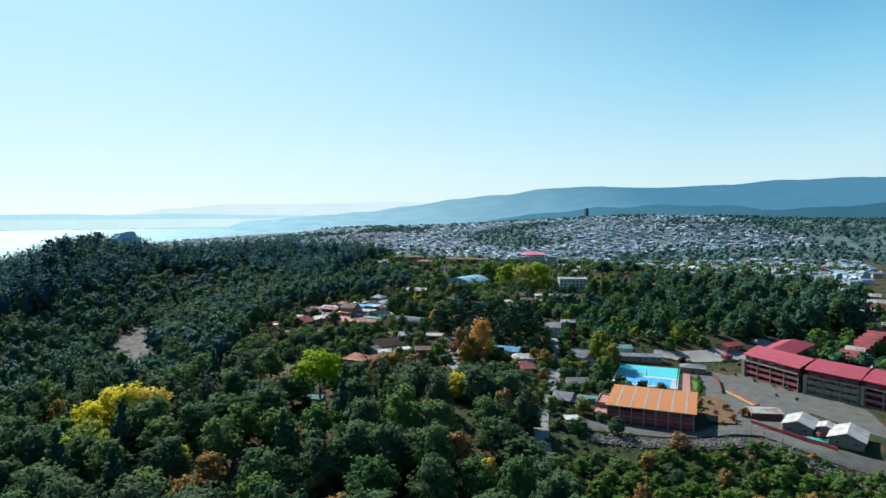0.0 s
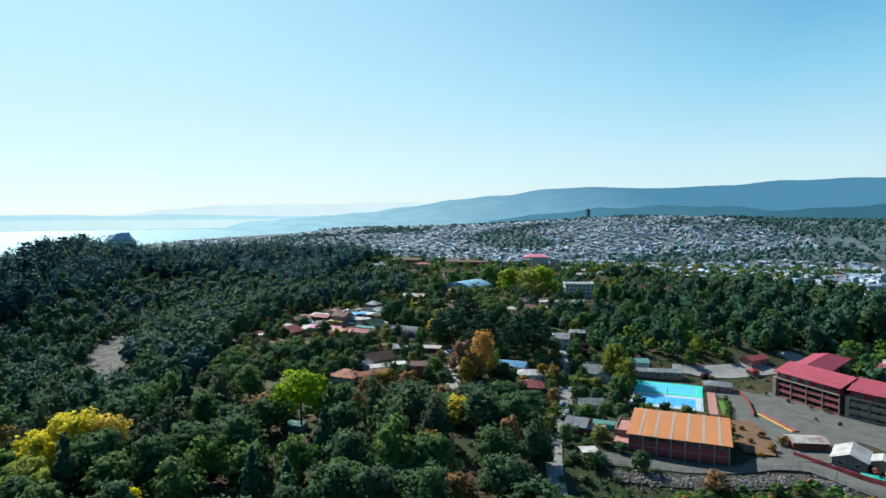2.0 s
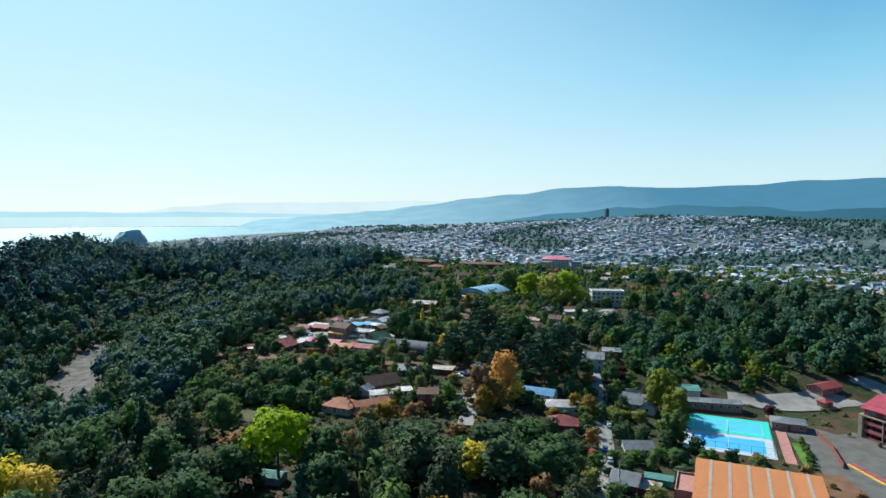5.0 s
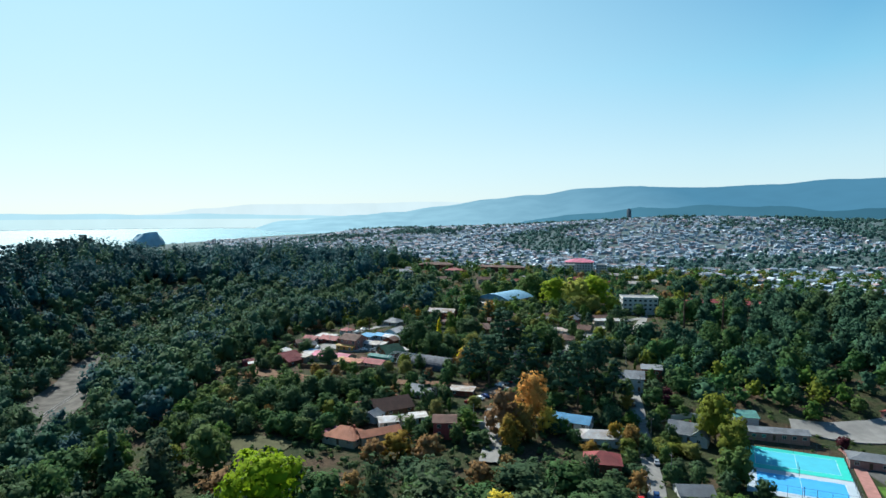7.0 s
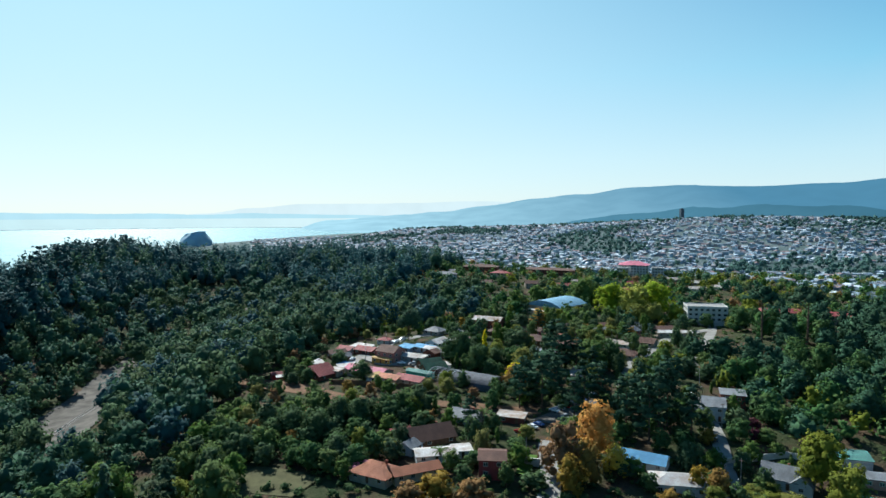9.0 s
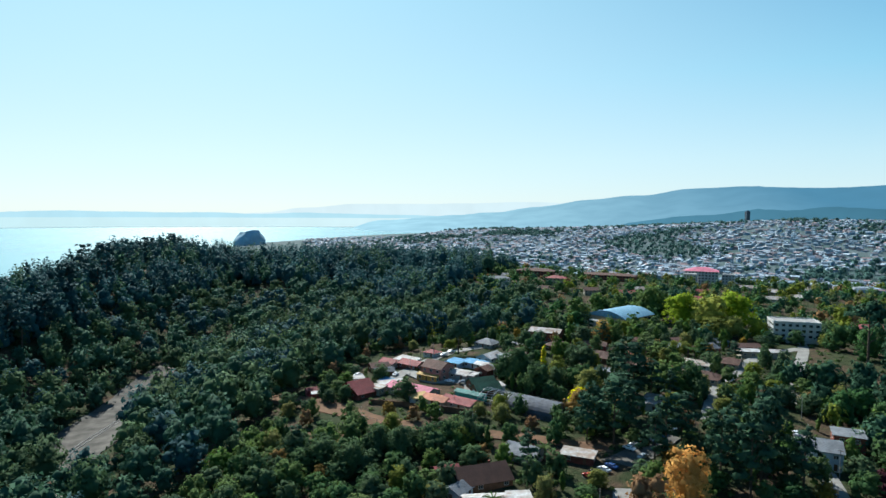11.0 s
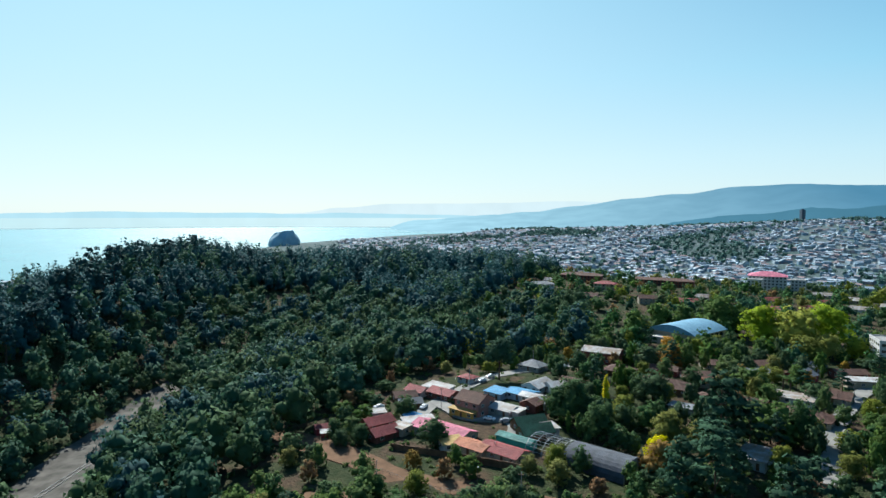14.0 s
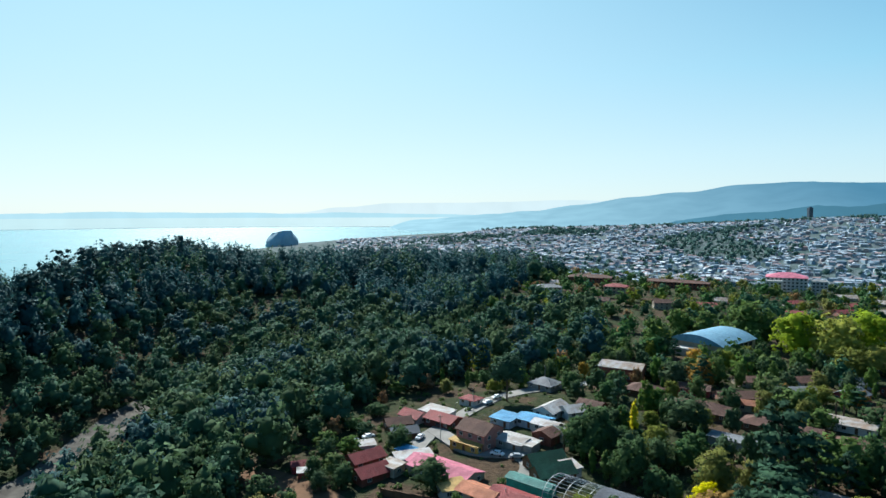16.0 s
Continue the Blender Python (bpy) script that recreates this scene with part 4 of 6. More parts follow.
def school_wing(x, y, rz, length, depth, label, gallery=True):
    """Four floors: three open galleries with parapets, then a band and a row of dark windows under the roof. The front is at y = 0."""
    ob = thing("school_wing", x, y, -4.4, rz, label, "school building", "wings of the school")
    fl = 3.0
    # gallery wings: shade of the recess is put into the wall's dark brown
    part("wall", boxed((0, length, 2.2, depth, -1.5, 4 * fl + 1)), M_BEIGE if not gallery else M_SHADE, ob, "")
    for s in range(4):
        z = s * fl
        part("floor_slab", boxed((0, length, 0, 2.2, z + fl - 0.25, z + fl)), M_REDBAND if gallery else M_BEIGE, ob, "slab edge of the gallery")
        if gallery and s < 3:
            part("parapet", boxed((0.1, length - 0.1, 0.05, 0.25, z, z + 1.05)), M_PARAPET, ob, "dull red gallery parapet")
        elif not gallery and s < 3:
            part("front_wall", boxed((0, length, 0.1, 0.5, z, z + 0.95), (0, length, 0.1, 0.5, z + 2.1, z + fl - 0.35)), M_BEIGE, ob, "beige rendered front")
        n = max(2, int(length / 3.2))
        for i in range(n):
            u = (i + 0.5) * length / n
            if s < 3:
                fy = 2.08 if gallery else 0.35
                part("window", boxed((u - 1.1, u + 1.1, fy, fy + 0.15, z + 0.95, z + 2.15)), M_GLASS, ob, "dark glazed window")
    part("band", boxed((-0.2, length + 0.2, -0.45, 0.0, 3 * fl - 0.45, 3 * fl + 0.15)), M_BEIGE, ob, "beige rendered ledge")
    part("attic_wall", boxed((0, length, 0.35, 2.0, 3 * fl, 4 * fl - 0.1)), M_ATTIC, ob, "crimson clad attic wall")
    n = max(2, round(length / 6.5))
    for i in range(n):
        u = (i + 0.5) * length / n
        part("attic_window", boxed((u - 1.5, u + 1.5, 0.26, 0.5, 3 * fl + 0.9, 3 * fl + 2.1)), M_GLASS, ob, "dark attic window")
        part("attic_sill", boxed((u - 1.7, u + 1.7, 0.16, 0.35, 3 * fl + 0.72, 3 * fl + 0.88)), M_BEIGE, ob)
    n = max(2, round(length / 7.8))
    for i in range(n + 1):
        u = i * length / n
        part("column", boxed((u - 0.2, u + 0.2, -0.15, 0.2, -1.5, 3 * fl - 0.45)), M_BEIGE, ob, "beige concrete column")
    part("pylon", boxed((-1.6, 0.0, -0.4, 3.0, -1.5, 3 * fl + 0.15)), M_BEIGE, ob, "broad beige end pier")
    return ob


def school_roof(ob, length, depth, rise):
    bm = roof_bm("gable", length, depth, rise, 1.0, 0.3)
    part("roof", bm, R_SCHOOL, ob, "crimson sheet-metal roof", pose(length / 2, depth / 2 + 0.3, 11.9))


for sx, sy, srz, sl, sd, sg in ((191, 302, -75.5, 30.5, 18, True), (201, 269.6, -62.5, 21.5, 18, False), (212.5, 249, -68, 46, 18, True)):
    school_roof(school_wing(sx, sy, srz, sl, sd, "four-storey school wing with red galleries" if sg else "beige rendered middle wing of the school", sg), sl, sd, 3.4)
    for k in range(0, int(sl), 8):
        clear(sx + k * math.cos(radians(srz)) + 7, sy + k * math.sin(radians(srz)) + 3, 13)
back = thing("school_wing", 193, 301, -4.4, 37, "rear school wing under a crimson roof", "school building", "wings of the school")
part("wall", boxed((0, 50, -15, 0, -1.5, 12)), M_REDBAND, back)
for s in range(3):
    for i in range(12):
        part("window", boxed((2 + i * 4, 4.4 + i * 4, -0.05, 0.08, 1 + s * 3, 2.3 + s * 3)), M_GLASS, back, "dark glazed window")
part("roof", roof_bm("hip", 50, 15, 2.6, 1.0, 0.3), R_SCHOOL, back, "crimson sheet-metal roof", pose(25, -7.5, 11.95))
for k in range(5):
    clear(200 + k * 10, 304 + k * 8, 13)
for gx, gy, gw in ((187, 304, 2.2), (190, 292, 2.4), (193, 282, 2.4), (196, 277, 2.8), (185, 268, 1.8), (190, 261, 2.0)):
    K_SHRUB.plant(gx, gy, gw * 0.8, gw, "clipped round shrub beside the school", "shrubs before the school", -4.3)
house(213, 352, 14, 8, 20, M_PINK, R_RED, "low pink gatehouse with red sheet roof", 2.8, 1.4)
house(203, 338, 5, 4, 20, M_PINK, R_RED, "small pink kiosk with red roof", 2.4, 0.8, "hip", name="kiosk")
house(170, 315, 12, 8, -29, M_PINK, R_GREY, "low pink changing house with grey hip roof", 2.8, 1.2, "hip", name="pavilion")
house(152, 341, 24, 6.5, -18, M_PINK, R_GREY, "long low pink building with grey roof", 2.8, 1.0, "gable", name="pavilion")
house(148, 353, 9, 7, -18, M_WHITE, R_TEAL, "open white and teal canopy", 2.6, 0.8, "shed", name="canopy", wins=False)

# nursery beside the school, with white roofs and a low red wall
house(161.5, 243, 12, 8, -14, M_BRICK, R_ZINC, "low shed with striped pale roof sheets", 2.6, 0.9, "gable", name="shed", z=-4.3, wins=False)
house(166.3, 227.3, 13, 10, 45, M_NURSERY, R_WHITE, "beige nursery hall with white gabled sheet roof", 3.0, 1.9, z=-4.3, over=0.7)
house(173, 221.5, 7, 6, 45, M_NURSERY, R_WHITE, "low link with white sheet roof", 2.8, 1.0, "gable", name="annex", z=-4.25, wins=False)
house(174.2, 212, 14, 11, 45, M_NURSERY, R_WHITE, "beige nursery hall with broad white gabled roof", 3.0, 2.2, "gable", z=-4.3, over=0.7)


def yard_wall(name, points, h, t, mat, label):
    """A low wall along a line, one block a bay."""
    ob = thing(name, points[0][0], points[0][1], 0, 0, label, "wall")
    inv = ob.matrix_world.inverted()
    for (x0, y0), (x1, y1) in zip(points, points[1:]):
        n = max(1, round(math.dist((x0, y0), (x1, y1)) / 5))
        a = math.degrees(math.atan2(y1 - y0, x1 - x0))
        for k in range(n):
            f = (k + 0.5) / n
            x, y = x0 + (x1 - x0) * f, y0 + (y1 - y0) * f
            l = math.dist((x0, y0), (x1, y1)) / n / 2
            part("wall_bay", boxed((-l, l, -t / 2, t / 2, -1.5, h), (l - 0.2, l + 0.2, -t / 2 - 0.06, t / 2 + 0.06, -1.5, h + 0.12)), mat, ob, "", inv @ pose(x, y, ground_height(x, y) + 0.2, 0, 0, a))


yard_wall("yard_wall", [(151.5, 236), (155, 227), (159.5, 216), (164, 205)], 1.3, 0.25, M_REDW, "low dark red yard wall")
part("play_deck", boxed((-4, 4, -1.6, 1.6, 0, 0.15)), M_TEAL, thing("play_yard", 164.6, 215, -4.0, -55, "teal painted play yard", "play yard"))


def slide(x, y, rz):
    ob = thing("playground_slide", x, y, -4.0, rz, "red and orange playground slide", "slide")
    part("tower", boxed((-0.6, 0.6, -0.6, 0.6, 1.2, 1.35), (-0.6, -0.5, -0.6, -0.5, 0, 2.4), (0.5, 0.6, -0.6, -0.5, 0, 2.4), (-0.6, -0.5, 0.5, 0.6, 0, 2.4), (0.5, 0.6, 0.5, 0.6, 0, 2.4)), M_REDW, ob)
    bm = boxed((0, 2.9, -0.35, 0.35, 0, 0.06), (0, 2.9, -0.4, -0.35, 0, 0.3), (0, 2.9, 0.35, 0.4, 0, 0.3))
    part("chute", bm, M_ORANGEP, ob, "orange chute", pose(0.6, 0, 1.25, 0, 24, 0))
    part("canopy", roof_bm("hip", 1.3, 1.3, 0.6, 0.2, 0.06), M_REDW, ob, "", pose(0, 0, 2.4))


M_ORANGEP = plain("orange_plastic", (0.6, 0.16, 0.03), 0.4, 0.15)
slide(165, 215.5, 30)
post_fence("road_fence", [(80, 233), (98, 228), (115, 223), (138, 224), (147, 221), (151, 206), (162, 195), (182, 181)], 1.8, "dark steel fence along the road above the bank", 3.5)
yard_wall("retaining_wall", [(163, 276), (172, 294), (176, 306)], 1.6, 0.3, M_BRICK, "brown brick retaining wall")
yard_wall("kerb_bench", [(168.5, 279), (168.2, 257)], 0.45, 1.6, M_REDBAND, "long red and cream kerb")
yard_wall("kerb_bench", [(166.8, 279), (166.5, 257)], 0.3, 1.2, M_OCHRE, "long low cream-yellow kerb")
for i in range(9):
    K_RUST.plant(139 + (i * 7.3) % 17, 236 + i * 4.4, 1.6 + (i % 3), 2.5 + (i % 3), "dry brown bush on the earth island", "bushes of the island", -4.2)


def lamp_post(x, y, h=7, label="dark steel lamp post"):
    z = ground_height(x, y) + 0.2
    ob = thing("street_lamp", x, y, z, (x * 13) % 360, label, "street lamp", "street lamps")
    bm = bmesh.new()
    rod(bm, (0, 0, -0.5), (0, 0, h), 0.09, 0.06, 7)
    part("pole", bm, M_DARKSTEEL, ob)
    bm = bmesh.new()
    rod(bm, (0, 0, h), (1.3, 0, h + 0.25), 0.04, 0.03, 6)
    part("arm", bm, M_DARKSTEEL, ob)
    part("lamp_head", boxed((1.1, 1.7, -0.12, 0.12, h + 0.2, h + 0.32)), M_STEEL, ob)


for lx, ly in ((90, 222), (137, 214), (146, 209), (181, 200), (210, 232), (100, 330), (-6, 405), (118, 400), (56, 366), (30, 540), (-22, 486), (128, 470)):
    lamp_post(lx, ly)


def power_pole(x, y, h=9):
    z = ground_height(x, y)
    ob = thing("power_pole", x, y, z, (x * 29) % 180, "slim concrete power pole with crossarm", "power pole", "power poles")
    bm = bmesh.new()
    rod(bm, (0, 0, -0.6), (0, 0, h), 0.15, 0.09, 8)
    part("pole", bm, M_GREYW, ob)
    part("crossarm", boxed((-0.9, 0.9, -0.06, 0.06, h - 0.7, h - 0.55)), M_WOOD, ob)
    for u in (-0.75, 0, 0.75):
        bm = bmesh.new()
        rod(bm, (u, 0, h - 0.55), (u, 0, h - 0.35), 0.05, 0.04, 6)
        part("insulator", bm, M_WHITE, ob)


for lx, ly in ((80, 262), (97, 305), (105, 340), (116, 378), (127, 425), (148, 470), (-25, 470), (-8, 465), (-17, 500), (10, 532), (34, 545), (-34, 404), (6, 398), (104, 440), (132, 495), (40, 345)):
    power_pole(lx, ly)

# ---- the village below the wood ----
V = -33
house(-37.5, 491, 9, 7, V, M_WHITE, R_RED, "small white house with red sheet roof", kind="gable")
house(-29.5, 494, 12, 6.5, V, M_WHITE, R_WHITE, "low house with bright white sheet roof", rh=0.8, kind="shed")
house(-26, 486.5, 12, 8, V, M_BRICK, R_RED, "brick house with dull red sheet roof")
house(-18.5, 509, 7, 6, V, M_WHITE, R_RED, "small white cabin with red hip roof", kind="hip", rh=1.2)
house(-12, 467.5, 11, 10, V, M_PINK, R_BROWN, "two-storey pink house with brown tiled roof", h=2.7, rh=2.4, storeys=2)
house(-16, 462.5, 11, 2.2, V, M_OCHRE, R_YELLOW, "ochre front annex of the pink house", h=2.5, rh=0.4, kind="shed", name="annex")
house(-1, 466.4, 10, 8, V, M_GREYW, R_WHITE, "grey house with rusty white sheet roof", rh=1.0)
house(3, 463, 6, 5, V, M_GREYW, R_WHITE, "lean-to with white sheet roof", rh=0.5, kind="shed", name="lean_to", wins=False)
house(5.5, 485, 11, 8, V, M_BLUEW, R_BLUE, "house with bright blue sheet roof", rh=1.0)
house(9.5, 480, 9, 6, V, M_WHITE, R_WHITE, "white house with white sheet roof", rh=0.9)
house(-4.5, 486, 8, 7, V, M_BLUEW, R_BLUE, "low cabin with blue sheet roof", rh=0.7, kind="shed")
house(11.5, 496.5, 12, 8, V + 90, M_WHITE, R_WHITE, "white house with bright white gable roof", rh=1.8)
house(9, 470, 6, 7, V + 90, M_BRICK, R_BROWN, "narrow brick house with brown roof", h=2.8, rh=1.4, storeys=1)
house(14, 473, 6, 6, V, M_GREYW, R_GREY, "small grey cabin with grey roof", rh=1.2)
house(8, 451, 11, 6.5, V + 62, M_WOOD, R_GREEN, "wooden house with dark green sheet roof", rh=2.2)
house(10, 443.5, 11, 6.5, V + 62, M_WOOD, R_GREEN, "wooden house with green gabled roof", rh=2.2)
house(15, 447, 4, 5, V + 62, M_WHITE, R_WHITE, "small white porch roof", rh=0.6, kind="shed", name="lean_to", wins=False)
house(4, 437, 13, 4, V, M_TEAL, R_TEAL, "long low teal shed", rh=0.7, name="shed", wins=False)
house(-20, 445, 20, 10, V, M_CREAM, R_PINK, "long house with faded pink sheet roof", rh=1.5, chimney=2)
house(-26, 449.5, 10, 7, V, M_CREAM, R_PINK, "pink-roofed wing of a long house", rh=1.2, chimney=2)
house(-9, 431, 11, 7, V, M_CREAM, R_ORANGE, "house with faded red-brown roof", rh=1.1)
house(0.5, 427.5, 14, 8, V, M_CREAM, R_RED, "house with weathered red roof sheets", rh=1.4, chimney=2)
house(-16.7, 433.5, 7, 5.5, V + 60, M_WHITE, R_YELLOW, "white shed with ochre sheet roof", rh=0.7, kind="shed", name="shed")
house(-46, 454, 11, 7, V + 80, M_BRICK, R_RED, "house with dark red gable roof", rh=1.8)
house(-41.5, 443.5, 10, 7, V + 80, M_BRICK, R_RED, "brick house with dark red roof", rh=1.8)
house(-31, 454, 11, 5, V + 60, M_BLUEW, R_WHITE, "long shed with pale roof sheets", rh=0.5, kind="shed", name="shed")
house(-36, 447, 6, 4.5, V, M_CREAM, R_ZINC, "small cream shed with zinc roof", h=2.5, rh=0.5, kind="shed", name="shed")
house(-34, 458.5, 5, 4, V, M_BLUEW, R_BLUE, "lean-to under a blue tarpaulin", h=2.2, rh=0.4, kind="shed", name="lean_to", wins=False)
house(-42, 484, 9, 7, V + 60, M_WOOD, R_BROWN, "weathered house with brown roof", rh=1.5)
house(-38, 474.5, 9, 6, V + 60, M_WOOD, R_GREY, "weathered house with dark grey roof", rh=1.4)
house(-48, 464, 5, 4, V + 60, M_WHITE, R_WHITE, "small hut with white roof", h=2.2, rh=0.5, kind="shed", name="hut", wins=False)
house(-65, 451, 6, 4, 30, M_REDW, R_RED, "small red tin shack", h=2.2, rh=0.9, name="shack", wins=False)
house(-62, 446, 4, 3, 20, M_REDW, R_WHITE, "low shack with white sheet", h=1.8, rh=0.3, kind="shed", name="shack", wins=False)
house(10, 531, 11, 9, V, M_GREYW, R_GREY, "grey pavilion with hipped grey roof", rh=2.2, kind="hip")
house(19, 495, 8, 7, V + 60, M_WHITE, R_WHITE, "white cabin with white gable roof", rh=1.6)
house(26, 501, 9, 7, V, M_BRICK, R_BROWN, "brick house with brown roof", rh=1.5)
house(44, 551, 18, 11, V + 10, M_BRICK, R_ZINC, "tall brown brick hall with pale zinc roof", h=5.2, rh=1.8)
house(48.5, 525, 13, 10, V, M_WOOD, R_BROWN, "bungalow with brown hip roof", rh=2.0, kind="hip")
house(62.5, 503, 22, 11, V + 10, M_WOOD, R_BROWN, "broad bungalow with brown hip roof", rh=2.4, kind="hip")
house(83.5, 522, 18, 9, 8, M_PINK, R_BROWN, "long bungalow with brown roof", rh=1.6)
house(68.5, 530, 12, 7, -20, M_REDW, R_BROWN, "red-walled bungalow with brown roof", rh=1.5)
house(82.5, 511, 7, 5, -15, M_CREAM, R_ORANGE, "small house with orange roof", rh=1.2)
house(107.5, 533.5, 15, 8, 5, M_GREYW, R_GREY, "bungalow with dark grey roof", rh=1.5)
house(81, 490, 13, 9, V, M_WOOD, R_BROWN, "wooden bungalow with brown roof", rh=1.9, kind="hip")
house(92, 484, 9, 7, V, M_WOOD, R_BROWN, "bungalow wing with brown roof", rh=1.4)
house(66.5, 472, 15, 5, V, M_GREYW, R_GREY, "low grey carport roof on posts", h=2.4, rh=0.4, kind="shed", name="carport", wins=False)
house(75, 432, 8, 11, V, M_WHITE, R_ZINC, "white workshop with rusty zinc roof", h=2.8, rh=0.8, kind="shed", name="workshop")
house(105, 472.5, 18, 10, V, M_CREAM, R_BROWN, "bungalow with dark brown roof", rh=2.2, kind="hip")
house(125, 500, 16, 9, V, M_CREAM, R_BROWN, "bungalow with brown roof", rh=2.0)
house(110, 494, 14, 7, V, M_WHITE, R_ZINC, "low house with pale roof", rh=0.8, kind="shed")
house(127.5, 532, 12, 9, 40, M_REDW, R_GREY, "red house with grey gable roofs", rh=2.2)
house(151, 540, 14, 8, 5, M_BRICK, R_BROWN, "brick house with brown roof", rh=1.4)
house(152, 524, 20, 8, -5, M_CREAM, R_WHITE, "long low building with pale roof", h=3.0, rh=0.8)
house(96, 548, 13, 8, 5, M_CREAM, R_BROWN, "bungalow with weathered brown roof", rh=1.5)
house(140, 553, 11, 8, 20, M_BLUEW, R_GREY, "blue house with grey roof", rh=1.6)
house(118, 552, 9, 8, 20, M_WHITE, R_BROWN, "white house with brown roof", rh=1.6)
house(92, 457, 12, 9, 20, M_CREAM, R_BROWN, "bungalow with brown hip roof", rh=1.8, kind="hip")

# ---- houses by the car park and along the lane ----
house(-6, 338, 13, 10, -30, M_CREAM, R_ORANGE, "cream house with terracotta hip roof", rh=2.6, kind="hip", chimney=1)
house(-12, 341, 5, 5, -30, M_CREAM, R_PINK, "small porch with pink roof", rh=0.7, kind="shed", name="lean_to", wins=False)
house(5.5, 338, 15, 6, 25, M_CREAM, R_ORANGE, "long house with faded red roof", rh=1.3)
house(3, 356, 7, 6, 60, M_BLUEW, R_GREY, "pale blue house with grey roof", rh=1.5)
house(11.5, 350, 13, 7, 10, M_WHITE, R_WHITE, "low house with pale white roof", rh=0.8)
house(20, 352, 6, 5, 10, M_WHITE, R_WHITE, "small white house with flat white roof", rh=0.4, kind="shed")
house(9, 364.5, 16, 11, 25, M_WOOD, R_BROWN, "large dark brown-roofed house", rh=3.2, chimney=1)
house(-1, 368, 7, 5, 25, M_WOOD, R_RED, "low wing with red sheet roof", rh=1.0)
house(23, 382, 11, 9, -30, M_GREYW, R_GREY, "grey house with worn grey roof", rh=2.0, chimney=1)
house(39.5, 381, 10, 6, -20, M_BRICK, R_ZINC, "small brick building with flat pale roof", rh=0.4, kind="shed")
house(29, 340, 8, 9, -5, M_REDW, R_BROWN, "dark red two-storey house", h=2.7, storeys=2, rh=1.2)
house(118.7, 343, 10, 9, -35, M_WHITE, R_GREY, "white house with steep dark grey gable", h=2.9, rh=3.2, storeys=1, chimney=1)
house(123, 338.5, 7, 6, 55, M_WHITE, R_GREY, "white gabled wing with dark roof", h=2.9, rh=2.6)
house(117, 388, 8, 11, -20, M_BLUEW, R_GREY, "tall pale blue house with grey gable roof", h=2.8, rh=2.2, storeys=2)
house(129.5, 399, 9, 7, -20, M_BRICK, R_GREY, "two-storey red brick house with flat grey roof", h=2.8, rh=0.6, storeys=2, kind="shed")
house(76.5, 347, 16, 8, -30, M_WHITE, R_BLUE, "white house with blue-grey sheet roof", rh=1.8)
house(83, 333, 15, 9, -10, M_WHITE, R_WHITE, "white house with pale hip roof", h=3.0, rh=1.6, kind="hip")
house(76.5, 309, 11, 9, -15, M_BRICK, R_RED, "house with red hip roof among trees", h=3.2, rh=2.4, kind="hip")
house(99.5, 295, 10, 7.5, -8, M_WHITE, R_GREY, "white bungalow with slate-grey sheet roof", rh=1.8)
house(83, 264, 8, 9, -35, M_REDW, R_GREY, "red wooden house with grey gable roof", rh=2.2)
house(88, 259.5, 6, 5, -35, M_REDW, R_ZINC, "lean-to with pale zinc roof", h=2.3, rh=0.5, kind="shed", name="lean_to", wins=False)
house(95, 268, 8, 3, -30, M_TEAL, R_TEAL, "low teal canopy beside a house", h=2.0, rh=0.4, kind="shed", name="canopy", wins=False)
house(78, 239, 5, 4, 0, M_WOOD, R_WHITE, "small hut with flat white roof", h=2.3, rh=0.3, kind="shed", name="hut")
house(-60, 292, 8, 6, 20, M_GREYW, R_TEAL, "shed with green sheet roof", rh=0.9, name="shed", wins=False)
house(-40, 262, 8, 5, 35, M_BLUEW, R_WHITE, "low shed with pale sheet roof", rh=0.6, kind="shed", name="shed", wins=False)
house(-24, 276, 9, 5, -20, M_GREYW, R_TEAL, "long shed with green sheet roof", rh=0.9, name="shed", wins=False)
yard_wall("garden_wall", [(105, 352), (128, 356), (150, 348)], 1.8, 0.25, M_WHITE, "white garden wall beside the lane")
yard_wall("gate_wall", [(38, 346), (44, 344)], 2.2, 0.4, M_WHITE, "white gateway wall")
yard_wall("yard_wall", [(-36, 433), (-10, 424), (6, 418)], 1.8, 0.25, M_WOOD, "dark board fence behind the houses")
for dx in (0.0, 2.2):
    yard_wall("drain_kerb", [(-160 + dx, 422), (-163 + dx, 448), (-165 + dx, 480), (-166 + dx, 508)], 0.6, 0.3, M_GREYW, "low concrete kerb of the drain beside the track")
post_fence("track_fence", [(-40, 419), (-22, 406), (10, 396), (40, 388)], 1.1, "thin post fence along the earth track", 3.0, False)
post_fence("village_fence", [(-20, 480), (-12, 493), (-6, 502)], 1.1, "garden fence of thin posts", 2.5, False)


